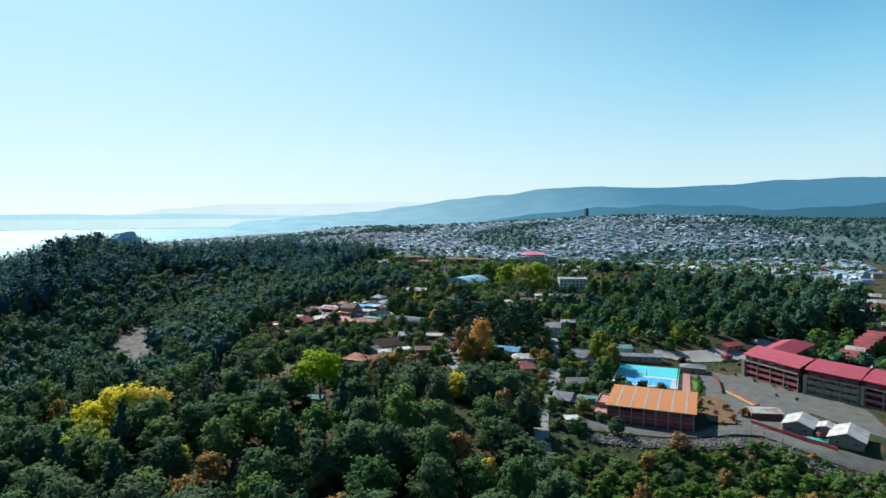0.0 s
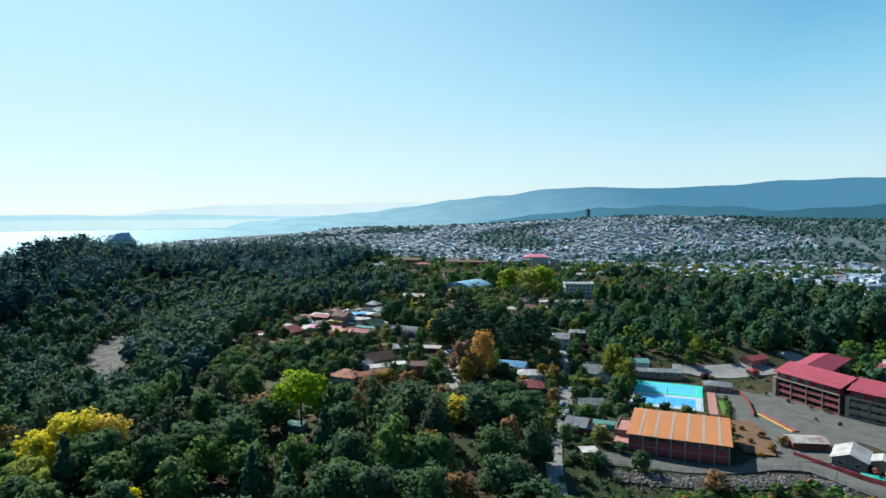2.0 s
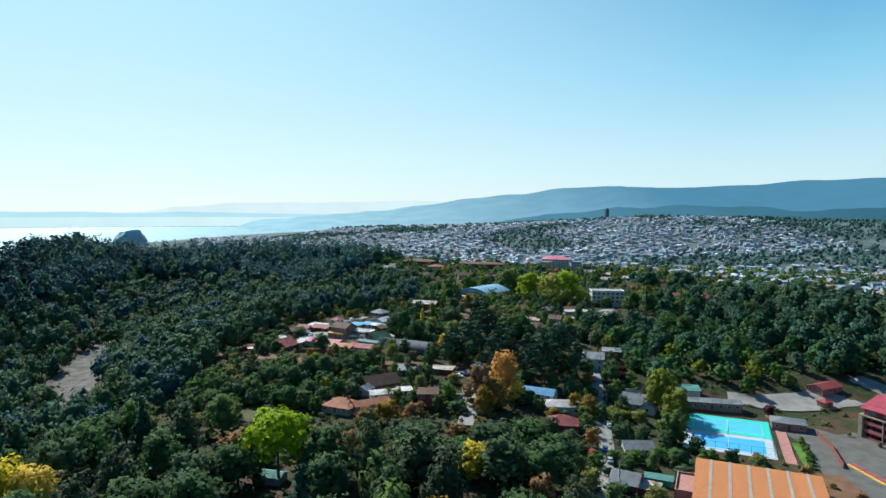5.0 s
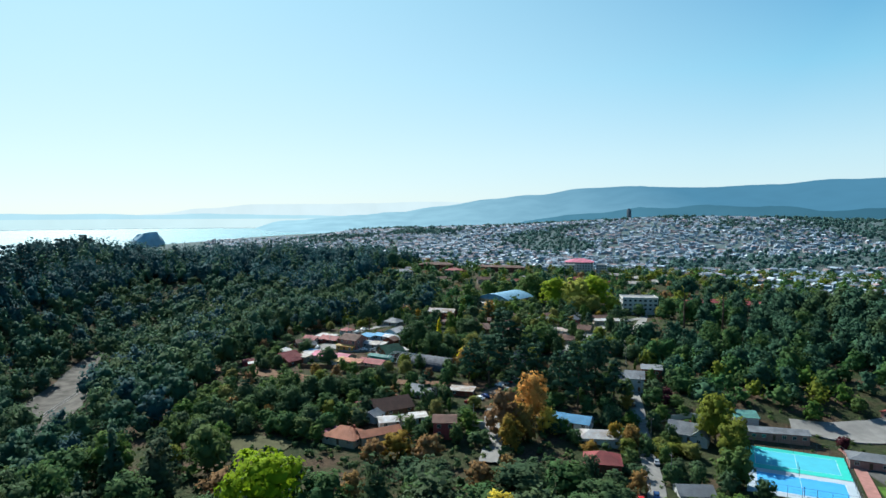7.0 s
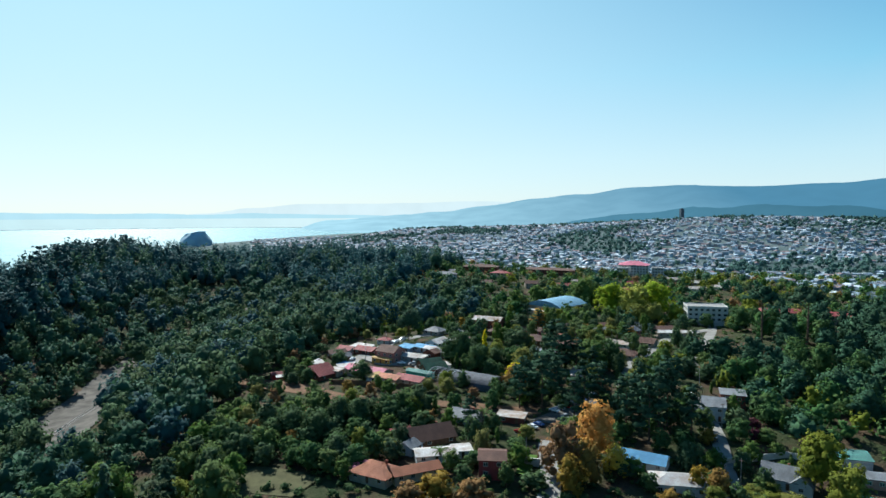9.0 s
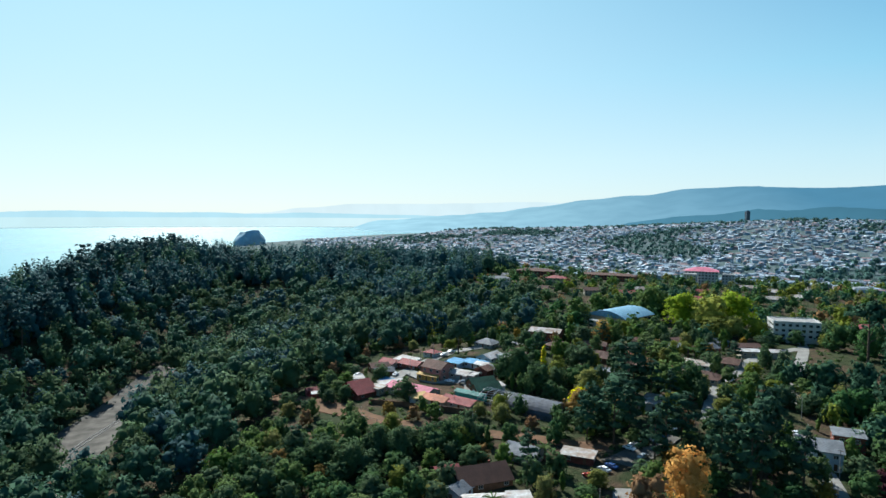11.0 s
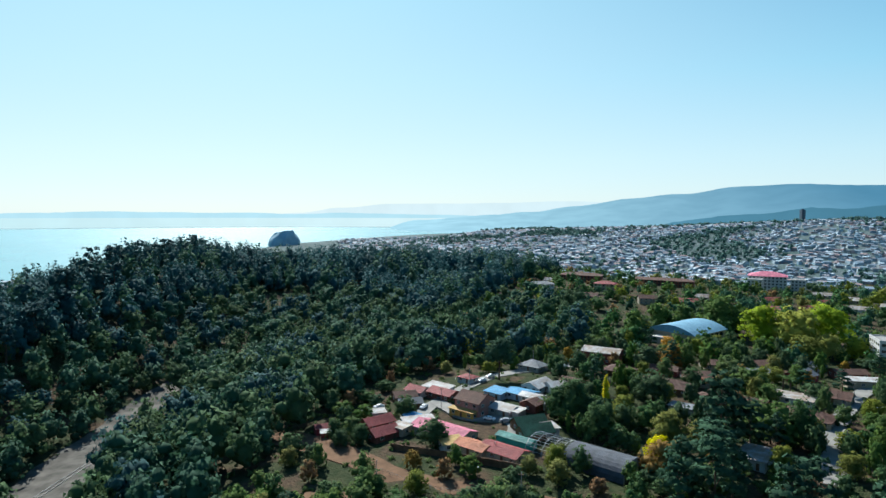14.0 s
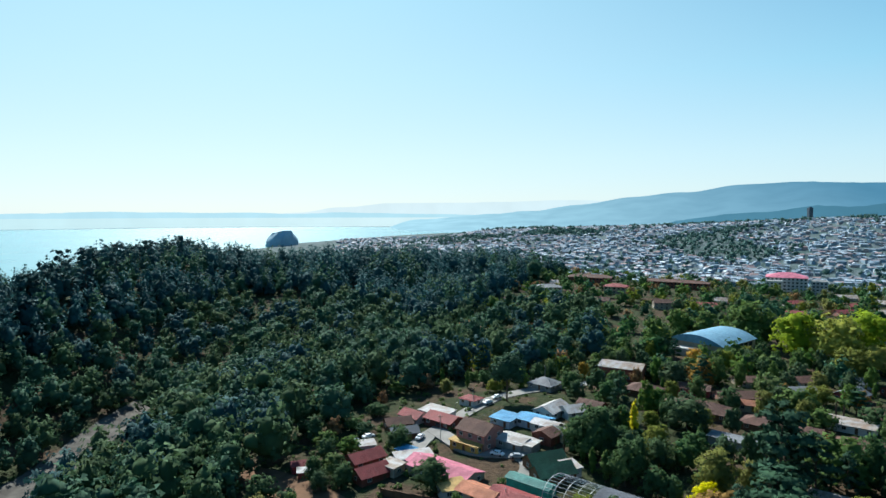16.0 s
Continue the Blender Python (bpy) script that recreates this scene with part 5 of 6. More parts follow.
# ---- arched greenhouse ----
def greenhouse():
    L, W, H = 33.0, 13.0, 5.5
    ob = thing("greenhouse", 24, 427.5, 4.9, -34, "long arched greenhouse, half bare frame, half grey sheeting", "greenhouse")
    n = 14

    def arch(k):
        a = math.pi * k / n
        return -math.cos(a) * W / 2, H * math.sin(a) ** 0.75
    for i in range(12):
        u = -L / 2 + i * L / 11
        verts, faces, m = [], [], 5
        for k in range(n + 1):
            y, z = arch(k)
            a = math.pi * k / n
            for q in range(m):
                c, e = 0.09 * math.cos(q * 6.283 / m), 0.09 * math.sin(q * 6.283 / m)
                verts.append((u + c, y - math.cos(a) * e, z - 0.5 + math.sin(a) * e))
        for k in range(n):
            for q in range(m):
                faces.append((k * m + q, k * m + (q + 1) % m, (k + 1) * m + (q + 1) % m, (k + 1) * m + q))
        child("arch", raw_mesh("arch", verts, faces, M_WHITE), ob, "white steel hoop")
    for k in range(1, n):
        y, z = arch(k)
        bm = bmesh.new()
        rod(bm, (-L / 2, y, z - 0.45), (L / 2, y, z - 0.45), 0.06, None, 5)
        part("purlin", bm, M_WHITE, ob)
    verts, faces = [], []
    for i, u in enumerate((-L * 0.1, L / 2)):
        for k in range(n + 1):
            y, z = arch(k)
            verts.append((u, y * 1.02, z * 1.02 - 0.4))
    for k in range(n):
        faces.append((k, k + 1, n + 2 + k, n + 1 + k))
    me = raw_mesh("cover", verts, faces, sheet_roof("grey_greenhouse_sheet", (0.085, 0.095, 0.115), 0.8, 1.5))
    child("cover", me, ob, "grey sheeting over the hoops")
    for u in (L / 2 - 0.05,):
        vs = [(u, *arch(k)) for k in range(n + 1)]
        child("end_wall", raw_mesh("end_wall", [(a, b, c - 0.42) for a, b, c in vs], [tuple(range(n + 1))], M_GREYW), ob)
    clear(14, 438, 11)
    clear(24, 431, 11)
    clear(33, 424, 11)


greenhouse()


# ---- arched hall with a blue-white roof ----
def arched_hall():
    """The vault's axis is local x; its curve spans local y."""
    L, W, H, R = 34.0, 29.0, 6.8, 4.2
    ob = thing("arched_hall", 99.5, 618, ground_height(99, 618), 46, "large hall with pale blue arched roof", "hall")
    part("wall", boxed((-L / 2, L / 2, -W / 2, W / 2, -2, H)), M_CREAM, ob, "cream wall")
    n = 18
    verts, faces = [], []
    for v in (-L / 2 - 0.8, L / 2 + 0.8):
        for k in range(n + 1):
            f = k / n * 2 - 1
            verts.append((v, f * (W / 2 + 0.8), H - 0.3 + R * (1 - f * f)))
    for k in range(n):
        faces.append((k, n + 1 + k, n + 2 + k, k + 1))
    faces.append(tuple(range(n + 1)))
    faces.append(tuple(range(2 * n + 1, n, -1)))
    child("roof", raw_mesh("roof", verts, faces, sheet_roof("roof_pale_blue_sheet", (0.16, 0.33, 0.45), 0.75, 1.0, 0.25)), ob, "pale blue arched sheet roof")
    for i in range(6):
        part("window", boxed((-L / 2 + 2 + i * 5, -L / 2 + 5.5 + i * 5, -W / 2 - 0.06, -W / 2 + 0.1, 3.6, 5.6)), M_GLASS, ob)
    part("annex", boxed((-L / 2 - 6, -L / 2, -4, 16, -2, 4)), M_WHITE, ob, "low white annex")
    clear(99, 618, 25)
    clear(85, 600, 12)


arched_hall()


# ---- larger buildings ----
def block(x, y, w, d, storeys, rz, wall, label, name="office_building", roof=None, fl=3.1, z=None):
    ob = thing(name, x, y, ground_height(x, y) if z is None else z, rz, label, name.replace("_", " "), "large buildings")
    h = storeys * fl
    part("wall", boxed((-w / 2, w / 2, -d / 2, d / 2, -3, h)), wall, ob)
    n, k = max(2, int(w / 3.2)), max(2, int(d / 3.2))
    for s in range(storeys):
        for i in range(n):
            u = (i + 0.5) * w / n - w / 2
            part("window", boxed((u - 0.9, u + 0.9, -d / 2 - 0.05, -d / 2 + 0.1, s * fl + 0.9, s * fl + 2.3)), M_GLASS, ob)
        for i in range(k):
            u = (i + 0.5) * d / k - d / 2
            part("window", boxed((-w / 2 - 0.05, -w / 2 + 0.1, u - 0.9, u + 0.9, s * fl + 0.9, s * fl + 2.3)), M_GLASS, ob)
    if roof:
        part("roof", roof_bm("hip", w, d, min(w, d) * 0.16, 0.8, 0.25), roof, ob, "", pose(0, 0, h))
    else:
        part("parapet", boxed((-w / 2 - 0.15, w / 2 + 0.15, -d / 2 - 0.15, -d / 2 + 0.15, h, h + 0.8), (-w / 2 - 0.15, w / 2 + 0.15, d / 2 - 0.15, d / 2 + 0.15, h, h + 0.8),
                              (-w / 2 - 0.15, -w / 2 + 0.15, -d / 2 + 0.15, d / 2 - 0.15, h, h + 0.8), (w / 2 - 0.15, w / 2 + 0.15, -d / 2 + 0.15, d / 2 - 0.15, h, h + 0.8)), M_WHITE, ob)
        part("roof", boxed((-w / 2 + 0.15, w / 2 - 0.15, -d / 2 + 0.15, d / 2 - 0.15, h, h + 0.25)), M_GREYW, ob)
    clear(x, y, 0.6 * max(w, d))
    return ob


block(191, 572, 25, 17, 3, -12, M_WHITE, "white three-storey building with window bands", z=8.0)
clear(182, 545, 10)
clear(176, 528, 9)
block(245, 905, 34, 24, 5, -20, M_WHITE, "pale pink town hall block with red roof", "town_hall", R_PINK)
for hx, hy in ((226, 884), (272, 900)):
    block(hx, hy, 13, 14, 4, -20, M_WHITE, "pale corner wing of the town hall", "town_hall_wing")
block(254, 592, 34, 12, 2, -12, M_CREAM, "cream building with red sheet roof", "school_block", R_RED)
block(288, 572, 34, 12, 2, -12, M_CREAM, "cream building with long red sheet roof", "school_block", R_RED)
block(18, 797, 22, 12, 2, 10, M_WHITE, "white house block on the ridge", "apartment_house", R_GREY)
block(76, 817, 18, 12, 2, -20, M_CREAM, "cream house with red roof", "apartment_house", R_RED)
block(60, 880, 40, 14, 2, -15, M_BRICK, "long brick block with brown roof", "apartment_house", R_BROWN)
block(140, 890, 60, 12, 2, -22, M_BRICK, "long brown row of flats", "apartment_house", R_BROWN)
block(480, 612, 40, 16, 2, -40, M_CREAM, "large cream hall with grey roof", "warehouse", R_ZINC)
block(430, 545, 34, 14, 2, -40, M_CREAM, "cream hall with pale roof", "warehouse", R_ZINC)
block(400, 455, 40, 12, 2, -28, M_CREAM, "long cream block with zinc roof", "apartment_house", R_ZINC)
block(345, 420, 34, 11, 2, -28, M_PINK, "long low block with pale roof", "apartment_house", R_WHITE)
for rx, ry in ((277.5, 862), (260, 800), (267, 770), (292, 830), (300, 790), (230, 760), (210, 800), (190, 740), (330, 850), (133, 756), (100, 745), (150, 790), (55, 745), (-10, 745), (30, 850), (-40, 830)):
    house(rx, ry, 14 + rx % 5, 9, (rx * 7) % 60 - 40, (M_WHITE, M_CREAM, M_PINK)[int(rx) % 3], (R_RED, R_BROWN, R_ZINC, R_GREY)[int(ry) % 4], "suburban house with a pitched sheet roof", rh=2.2, storeys=1 + int(ry) % 2)


def row_houses():
    for i in range(9):
        x, y = 258 + i * 7.6, 314 + i * 5.6
        ob = house(x, y, 10, 7.6, -54, M_BRICK, R_RED if i != 2 else R_ZINC, "two-storey brick row house with red roof" if i != 2 else "two-storey brick row house with pale metal roof",
                   h=2.7, rh=2.0, storeys=2, name="row_house", z=-4.5 + i * 0.5, over=0.15)
        ob["group"] = "row of red-roofed houses"


row_houses()
for i in range(14):
    rx, ry = 300 + (i % 5) * 28 + (i * 7) % 9, 330 + (i // 5) * 40 + (i % 5) * 34
    house(rx + 30, ry, 13, 9, -40, (M_CREAM, M_WHITE, M_PINK)[i % 3], (R_RED, R_ZINC, R_BROWN, R_RED)[i % 4], "town house with a pitched sheet roof", rh=2, storeys=1 + i % 2)


# ---- parked cars ----
def car_mesh():
    prof = [(-2.1, 0.35), (-2.15, 0.75), (-1.95, 0.95), (-1.35, 1.0), (-0.85, 1.42), (0.75, 1.45), (1.45, 0.98), (2.05, 0.88), (2.15, 0.6), (2.1, 0.35)]
    bm = bmesh.new()
    rows = []
    for s in (-1, 1):
        rows.append([bm.verts.new((x, s * (0.85 if z < 1.1 else 0.66), z)) for x, z in prof])
    for i in range(len(prof)):
        j = (i + 1) % len(prof)
        bm.faces.new((rows[0][i], rows[0][j], rows[1][j], rows[1][i]))
    bm.faces.new(rows[0][::-1])
    bm.faces.new(rows[1])
    bmesh.ops.recalc_face_normals(bm, faces=bm.faces[:])
    bmesh.ops.bevel(bm, geom=bm.edges[:], offset=0.05, segments=1, affect="EDGES")
    return bm


U_SIDEGLASS = unit_mesh("side_windows", boxed((-0.8, 0.7, -0.79, 0.79, 1.02, 1.36)), M_GLASS)
U_REARGLASS = unit_mesh("rear_window", boxed((-1.25, -0.9, -0.6, 0.6, 1.04, 1.3)), M_GLASS)
U_SCREEN = unit_mesh("windscreen", boxed((0.85, 1.3, -0.6, 0.6, 1.02, 1.28)), M_GLASS)
U_WHEEL = unit_mesh("wheel", rod(bmesh.new(), (0, -0.11, 0), (0, 0.11, 0), 0.32, 0.32, 14), plain("tyre_rubber", (0.02, 0.02, 0.02), 0.9, 0.3))
CAR_PAINTS = {n: plain("car_paint_" + n, c, 0.25, 0.05, 1.0, 0.0, 0) for n, c in
              (("white", (0.75, 0.75, 0.75)), ("grey", (0.3, 0.31, 0.33)), ("black", (0.025, 0.025, 0.03)), ("red", (0.4, 0.03, 0.03)), ("blue", (0.04, 0.09, 0.25)))}
CAR_BODIES = {n: unit_mesh("body", car_mesh(), m) for n, m in CAR_PAINTS.items()}


def car(x, y, rz, paint):
    ob = thing("car", x, y, ground_height(x, y) + 0.48, rz, paint + " car parked on the ground", "car", "parked cars")
    child("body", CAR_BODIES[paint], ob)
    child("side_windows", U_SIDEGLASS, ob, "dark side windows")
    child("rear_window", U_REARGLASS, ob, "dark rear window")
    child("windscreen", U_SCREEN, ob, "dark windscreen")
    for u in (-1.3, 1.3):
        for v in (-0.78, 0.78):
            child("wheel", U_WHEEL, ob, "", pose(u, v, 0.32))


PAINTS = ("white", "grey", "red", "black", "white", "blue", "grey", "white")
for i in range(4):
    car(41 + i * 2.6, 369 + i * 2.4, 130, PAINTS[(i + 2) % 8])
for i in range(6):
    car(57 + i * 2.6, 390 + i * 2.4, 130, PAINTS[i])
for i in range(5):
    car(65 + i * 2.6, 399 + i * 2.6, 130, PAINTS[(i + 3) % 8])
for cx, cy, cr, cp in ((-32, 472, 75, "white"), (-27, 484, 70, "black"), (-24, 490, 70, "grey"), (-6, 458, -20, "white"), (0, 456, 0, "grey"), (-12, 508, 50, "white"), (-9, 515, 45, "white"),
                       (14, 530, 30, "black"), (24, 534, 30, "white"), (31, 541, 30, "grey"), (20, 540, 30, "white"), (36, 543, 30, "black"), (4, 466, 60, "white"), (-14, 441, -33, "white"),
                       (-54, 470, 40, "grey"), (-50, 474, 40, "white"), (70, 500, 20, "blue"), (72, 505, 20, "white"), (80, 286, 70, "red"), (84, 280, 70, "grey"), (86, 290, 70, "blue"),
                       (98, 318, 70, "grey"), (92, 335, -40, "white"), (118, 410, 70, "white"), (60, 384, 40, "grey"), (108, 365, 70, "black")):
    car(cx, cy, cr, cp)
for i in range(12):
    car(268 + i * 6, 308 + i * 4.8, 40 + (i * 31) % 20, PAINTS[i % 8])

# ---- marked trees ----
def marked(kind, x, y, h, w, label="", ahead=10.0):
    """A tree that stands free, with open ground before it."""
    kind.plant(x, y, h, w, label)
    clear(x, y, w * 0.42)
    l = math.hypot(x, y - 120)
    clear(x - x / l * ahead, y - (y - 120) / l * ahead, w * 0.42)


marked(K_HIGH, -21, 273, 24, 21, "large lime-green tree with slender bare trunks", 16)
for tx, ty, th, tw in ((-96, 268, 19, 18), (-106, 276, 18, 17), (-85, 264, 18, 16), (-109, 262, 16, 15)):
    marked(K_YELLOW, tx, ty, th, tw, "large bright yellow autumn tree", 14)
for tx, ty, th, tw in ((-99, 238, 13, 11), (-104, 228, 12, 10), (-93, 232, 11, 9)):
    marked(K_LIME, tx, ty, th + 2, tw + 2, "yellow-green tree on the near slope", 12)
marked(K_ORANGE, 62, 347, 21, 14, "", 8)
K_RUST.plant(50, 338, 17, 14, "large brown thinning autumn tree beside the drive")
K_YELLOW.plant(66, 337, 10, 8, "yellow-green autumn tree beside the white houses")
marked(K_OLIVE, 128, 337, 19, 15, "tall olive-lime tree beside the courts")
marked(K_OLIVE, 128, 324, 15, 12, "olive-lime tree beside the courts")
K_GREEN.plant(116, 303, 13, 12, "round green tree beside the fence")
for tx, ty, th, tw in ((149, 592, 26, 28), (166, 598, 26, 26), (136, 604, 24, 23), (158, 576, 14, 14), (174, 580, 13, 13)):
    marked(K_LIME, tx, ty, th, tw, "big bright lime-green tree by the white building")
for tx, ty, th, tw in ((132, 635, 17, 18), (120, 642, 16, 17), (105, 650, 16, 16), (90, 655, 16, 16), (75, 622, 13, 13), (146, 632, 16, 16), (62, 600, 10, 10)):
    K_GREEN.plant(tx, ty, th, tw, "large mid-green tree behind the arched hall")
marked(K_OLIVE, 51, 437, 13, 12, "yellow-green tree beside the greenhouse")
K_YELLOW.plant(46, 427, 9, 8, "small yellow autumn tree by the greenhouse")
K_ORANGE.plant(80, 577, 10, 9, "small orange tree before the arched hall")
for tx, ty, th, tw in ((50, 325, 12, 10), (56, 333, 13, 10), (12, 322, 9, 12), (22, 318, 9, 11), (4, 318, 8, 9), (94, 330, 9, 8), (88, 330, 9, 7), (45, 300, 9, 8), (110, 214, 7, 9)):
    K_RUST.plant(tx, ty, th, tw)
for tx, ty, th, tw in ((70, 444, 20, 12), (76, 440, 17, 12), (53, 395, 22, 13), (47, 404, 18, 12), (84, 362, 24, 13), (90, 370, 26, 14), (78, 368, 22, 13), (96, 378, 24, 12), (88, 384, 22, 12), (100, 366, 20, 11)):
    K_PINE.plant(tx, ty, th, tw)
for tx, ty in ((191, 497), (212, 490)):
    K_UMBR.plant(tx, ty, 34, 19)
K_POPLAR.plant(36, 470, 14, 4)
K_CYPRESS.plant(24, 443, 9, 3.5)
K_CYPRESS.plant(21, 447, 8, 3)
K_PURPLE.plant(172, 330, 5, 5)
K_PURPLE.plant(125, 372, 6, 5)
K_PURPLE.plant(122, 366, 5, 4.5)
K_CROWN.plant(-5, 512, 19, 15)
K_BROAD.plant(-37, 463, 9, 9)
K_BROAD.plant(-23, 436, 9, 11)
for tx, ty, th, tw in ((-50, 378, 11, 12), (-40, 372, 12, 12), (-30, 368, 12, 11), (-24, 378, 12, 9), (-16, 377, 12, 9), (-8, 382, 12, 8), (-1, 386, 12, 7), (5, 388, 11, 7), (-35, 400, 9, 9), (-44, 392, 9, 9),
                       (-20, 350, 9, 8), (-26, 345, 8, 8), (-48, 438, 7, 7), (-54, 436, 7, 6), (-58, 442, 8, 6), (18, 462, 11, 9), (24, 468, 12, 10), (28, 458, 11, 9), (30, 478, 9, 8), (40, 452, 10, 9), (33, 449, 11, 8)):
    K_BROAD.plant(tx, ty, th, tw)


for kind, tx, ty, th, tw in ((K_LAUREL, 62.5, 538, 11, 13), (K_GREEN, 49, 503, 9, 10), (K_BROAD, 55, 484, 13, 15), (K_OLIVE, 41, 461, 10, 9), (K_BROAD, 22, 458, 16, 15),
                             (K_BROAD, 29, 441, 13, 10), (K_RUST, 46, 419, 11, 13), (K_PINE, 66, 436, 26, 18), (K_PINE, 60, 422, 16, 18), (K_GREEN, 85, 448, 15, 16), (K_BROAD, 95, 449, 16, 11),
                             (K_GREEN, 95, 523, 11, 12), (K_GREEN, 98, 508, 10, 15), (K_RUST, 75, 543, 12, 11), (K_GREEN, 67, 604, 19, 14), (K_LAUREL, 118, 496, 8, 11), (K_GREEN, 100, 492, 8, 11),
                             (K_OLIVE, 142, 563, 15, 17), (K_GREEN, 126, 640, 25, 30), (K_GREEN, 119, 515, 11, 7), (K_LAUREL, 35, 515, 7, 5), (K_LAUREL, 56, 551, 6, 10), (K_LAUREL, 36, 436, 8, 8)):
    kind.plant(tx, ty, th, tw, "", "trees of the gardens")
    clear(tx, ty, tw * 0.3)
for tx, ty in ((104, 327), (109, 330), (114, 329), (107, 334), (112, 336), (102, 331)):
    K_OLIVE.plant(tx, ty, 4.5, 7.5, "sprawling yellow-green hedge bush beside the lane", "hedge bushes")
K_YELLOW.plant(38, 270, 12, 11, "small golden autumn tree on the slope")
clear(38, 268, 5)
K_TALL.plant(20, 268, 20, 22, "broad grey-green tree on the slope")
clear(20, 268, 8)
K_GREEN.plant(11, 224, 22, 19, "tall bright green tree on the near slope")
clear(11, 224, 7)
for i in range(9):
    K_SHRUB.plant(153 + i * 1.4, 277 + i * 2.7, 1.8 + 0.3 * (i % 3), 3.4, "dense green shrub on the planted bank", "shrubs of the bank", -4.3)


def palm(x, y, h):
    """Palm: ringed trunk and arching fronds."""
    ob = thing("palm_tree", x, y, ground_height(x, y), 0, "palm with arching green fronds", "palm", "palms")
    bm = bmesh.new()
    rod(bm, (0, 0, -0.5), (0, 0, h), 0.35, 0.28, 8)
    part("trunk", bm, M_BARK, ob)
    rng = random.Random(int(x * 3 + y))
    for i in range(22):
        a, up = i * 2.4, rng.uniform(0.1, 1.2)
        verts, faces = [], []
        for k in range(6):
            f = k / 5
            r = 3.0 * f
            z = h + math.sin(up) * r - 1.6 * f * f
            w = 0.34 * (1 - f * 0.85)
            c, s = math.cos(a), math.sin(a)
            verts += [(c * r - s * w, s * r + c * w, z - 0.12), (c * r, s * r, z), (c * r + s * w, s * r - c * w, z - 0.12)]
        for k in range(5):
            faces += [(k * 3, k * 3 + 1, k * 3 + 4, k * 3 + 3), (k * 3 + 1, k * 3 + 2, k * 3 + 5, k * 3 + 4)]
        child("frond", raw_mesh("frond", verts, faces, M_LEAF_MID), ob)


for tx, ty, th in ((14, 463, 6), (29, 379, 5), (13, 347, 4), (110, 505, 7), (114, 508, 6)):
    palm(tx, ty, th)


# ---- woods ----
def scatter(n, x0, x1, y0, y1, gap, seed, inside, margin=0.0):
    """Up to n places that keep a gap, where inside(x, y) holds."""
    rng = random.Random(seed)
    cells, out = {}, []
    for _ in range(n * 8):
        x, y = rng.uniform(x0, x1), rng.uniform(y0, y1)
        if not inside(x, y) or is_clear(x, y, margin):
            continue
        c = (int(x // gap), int(y // gap))
        if any((x - a) ** 2 + (y - b) ** 2 < gap * gap for i in (-1, 0, 1) for j in (-1, 0, 1) for a, b in cells.get((c[0] + i, c[1] + j), ())):
            continue
        cells.setdefault(c, []).append((x, y))
        out.append((x, y))
        if len(out) >= n:
            break
    return out


rnd = random.Random(21)
# near slope, x -150..80, y 150..330: tall crowns, close together
for x, y in scatter(160, -160, 84, 150, 330, 11.6, 7, lambda x, y: x < 60 + 0.15 * (y - 200) and y < (302 if x > -45 else 330)):
    low = 1.0 if y < 275 or x < -45 else 0.7
    k = rnd.random()
    if k < 0.50:
        K_BROAD.plant(x, y, low * rnd.uniform(13, 20), rnd.uniform(14, 20))
    elif k < 0.70:
        K_GREEN.plant(x, y, low * rnd.uniform(12, 17), rnd.uniform(13, 17))
    elif k < 0.78:
        K_RUST.plant(x, y, low * rnd.uniform(9, 13), rnd.uniform(9, 13))
    elif k < 0.86:
        K_CONE.plant(x, y, low * rnd.uniform(15, 22), rnd.uniform(9, 12))
    elif k < 0.89:
        K_YELLOW.plant(x, y, rnd.uniform(7, 10), rnd.uniform(7, 9))
    else:
        K_TALL.plant(x, y, low * rnd.uniform(17, 23), rnd.uniform(13, 17))
# bank below the school road
for x, y in scatter(170, 60, 230, 150, 213, 6.5, 9, lambda x, y: y < 210 - max(0, x - 142)):
    (K_GREEN if rnd.random() < 0.7 else K_RUST if rnd.random() < 0.4 else K_BROAD).plant(x, y, rnd.uniform(3, 7), rnd.uniform(5, 9))
# the thicket below the earth track
for x, y in scatter(75, -75, 14, 338, 396, 6.3, 23, lambda x, y: x < 8 or y < 360, -1.0):
    (K_LAUREL if rnd.random() < 0.75 else K_GREEN).plant(x, y, rnd.uniform(6, 11), rnd.uniform(7, 11))
# between the houses
for x, y in scatter(420, -70, 200, 330, 600, 7.0, 8, lambda x, y: x > -75 and not (x > 150 and y < 540) and not (-52 < x < 19 and 424 < y < 524), 0.5):
    k = rnd.random()
    up_by = 1.35 if x > 30 and y > 420 else 1.0
    if k < 0.38:
        K_LAUREL.plant(x, y, up_by * rnd.uniform(4, 9), rnd.uniform(6, 10))
    elif k < 0.66:
        K_GREEN.plant(x, y, up_by * rnd.uniform(4, 9), rnd.uniform(5, 9))
    elif k < 0.75:
        K_RUST.plant(x, y, rnd.uniform(4, 8), rnd.uniform(4, 7))
    elif k < 0.82:
        K_PINE.plant(x, y, rnd.uniform(9, 15), rnd.uniform(6, 9))
    elif k < 0.94:
        K_OLIVE.plant(x, y, rnd.uniform(5, 10), rnd.uniform(6, 9))
    else:
        K_CYPRESS.plant(x, y, rnd.uniform(5, 8))

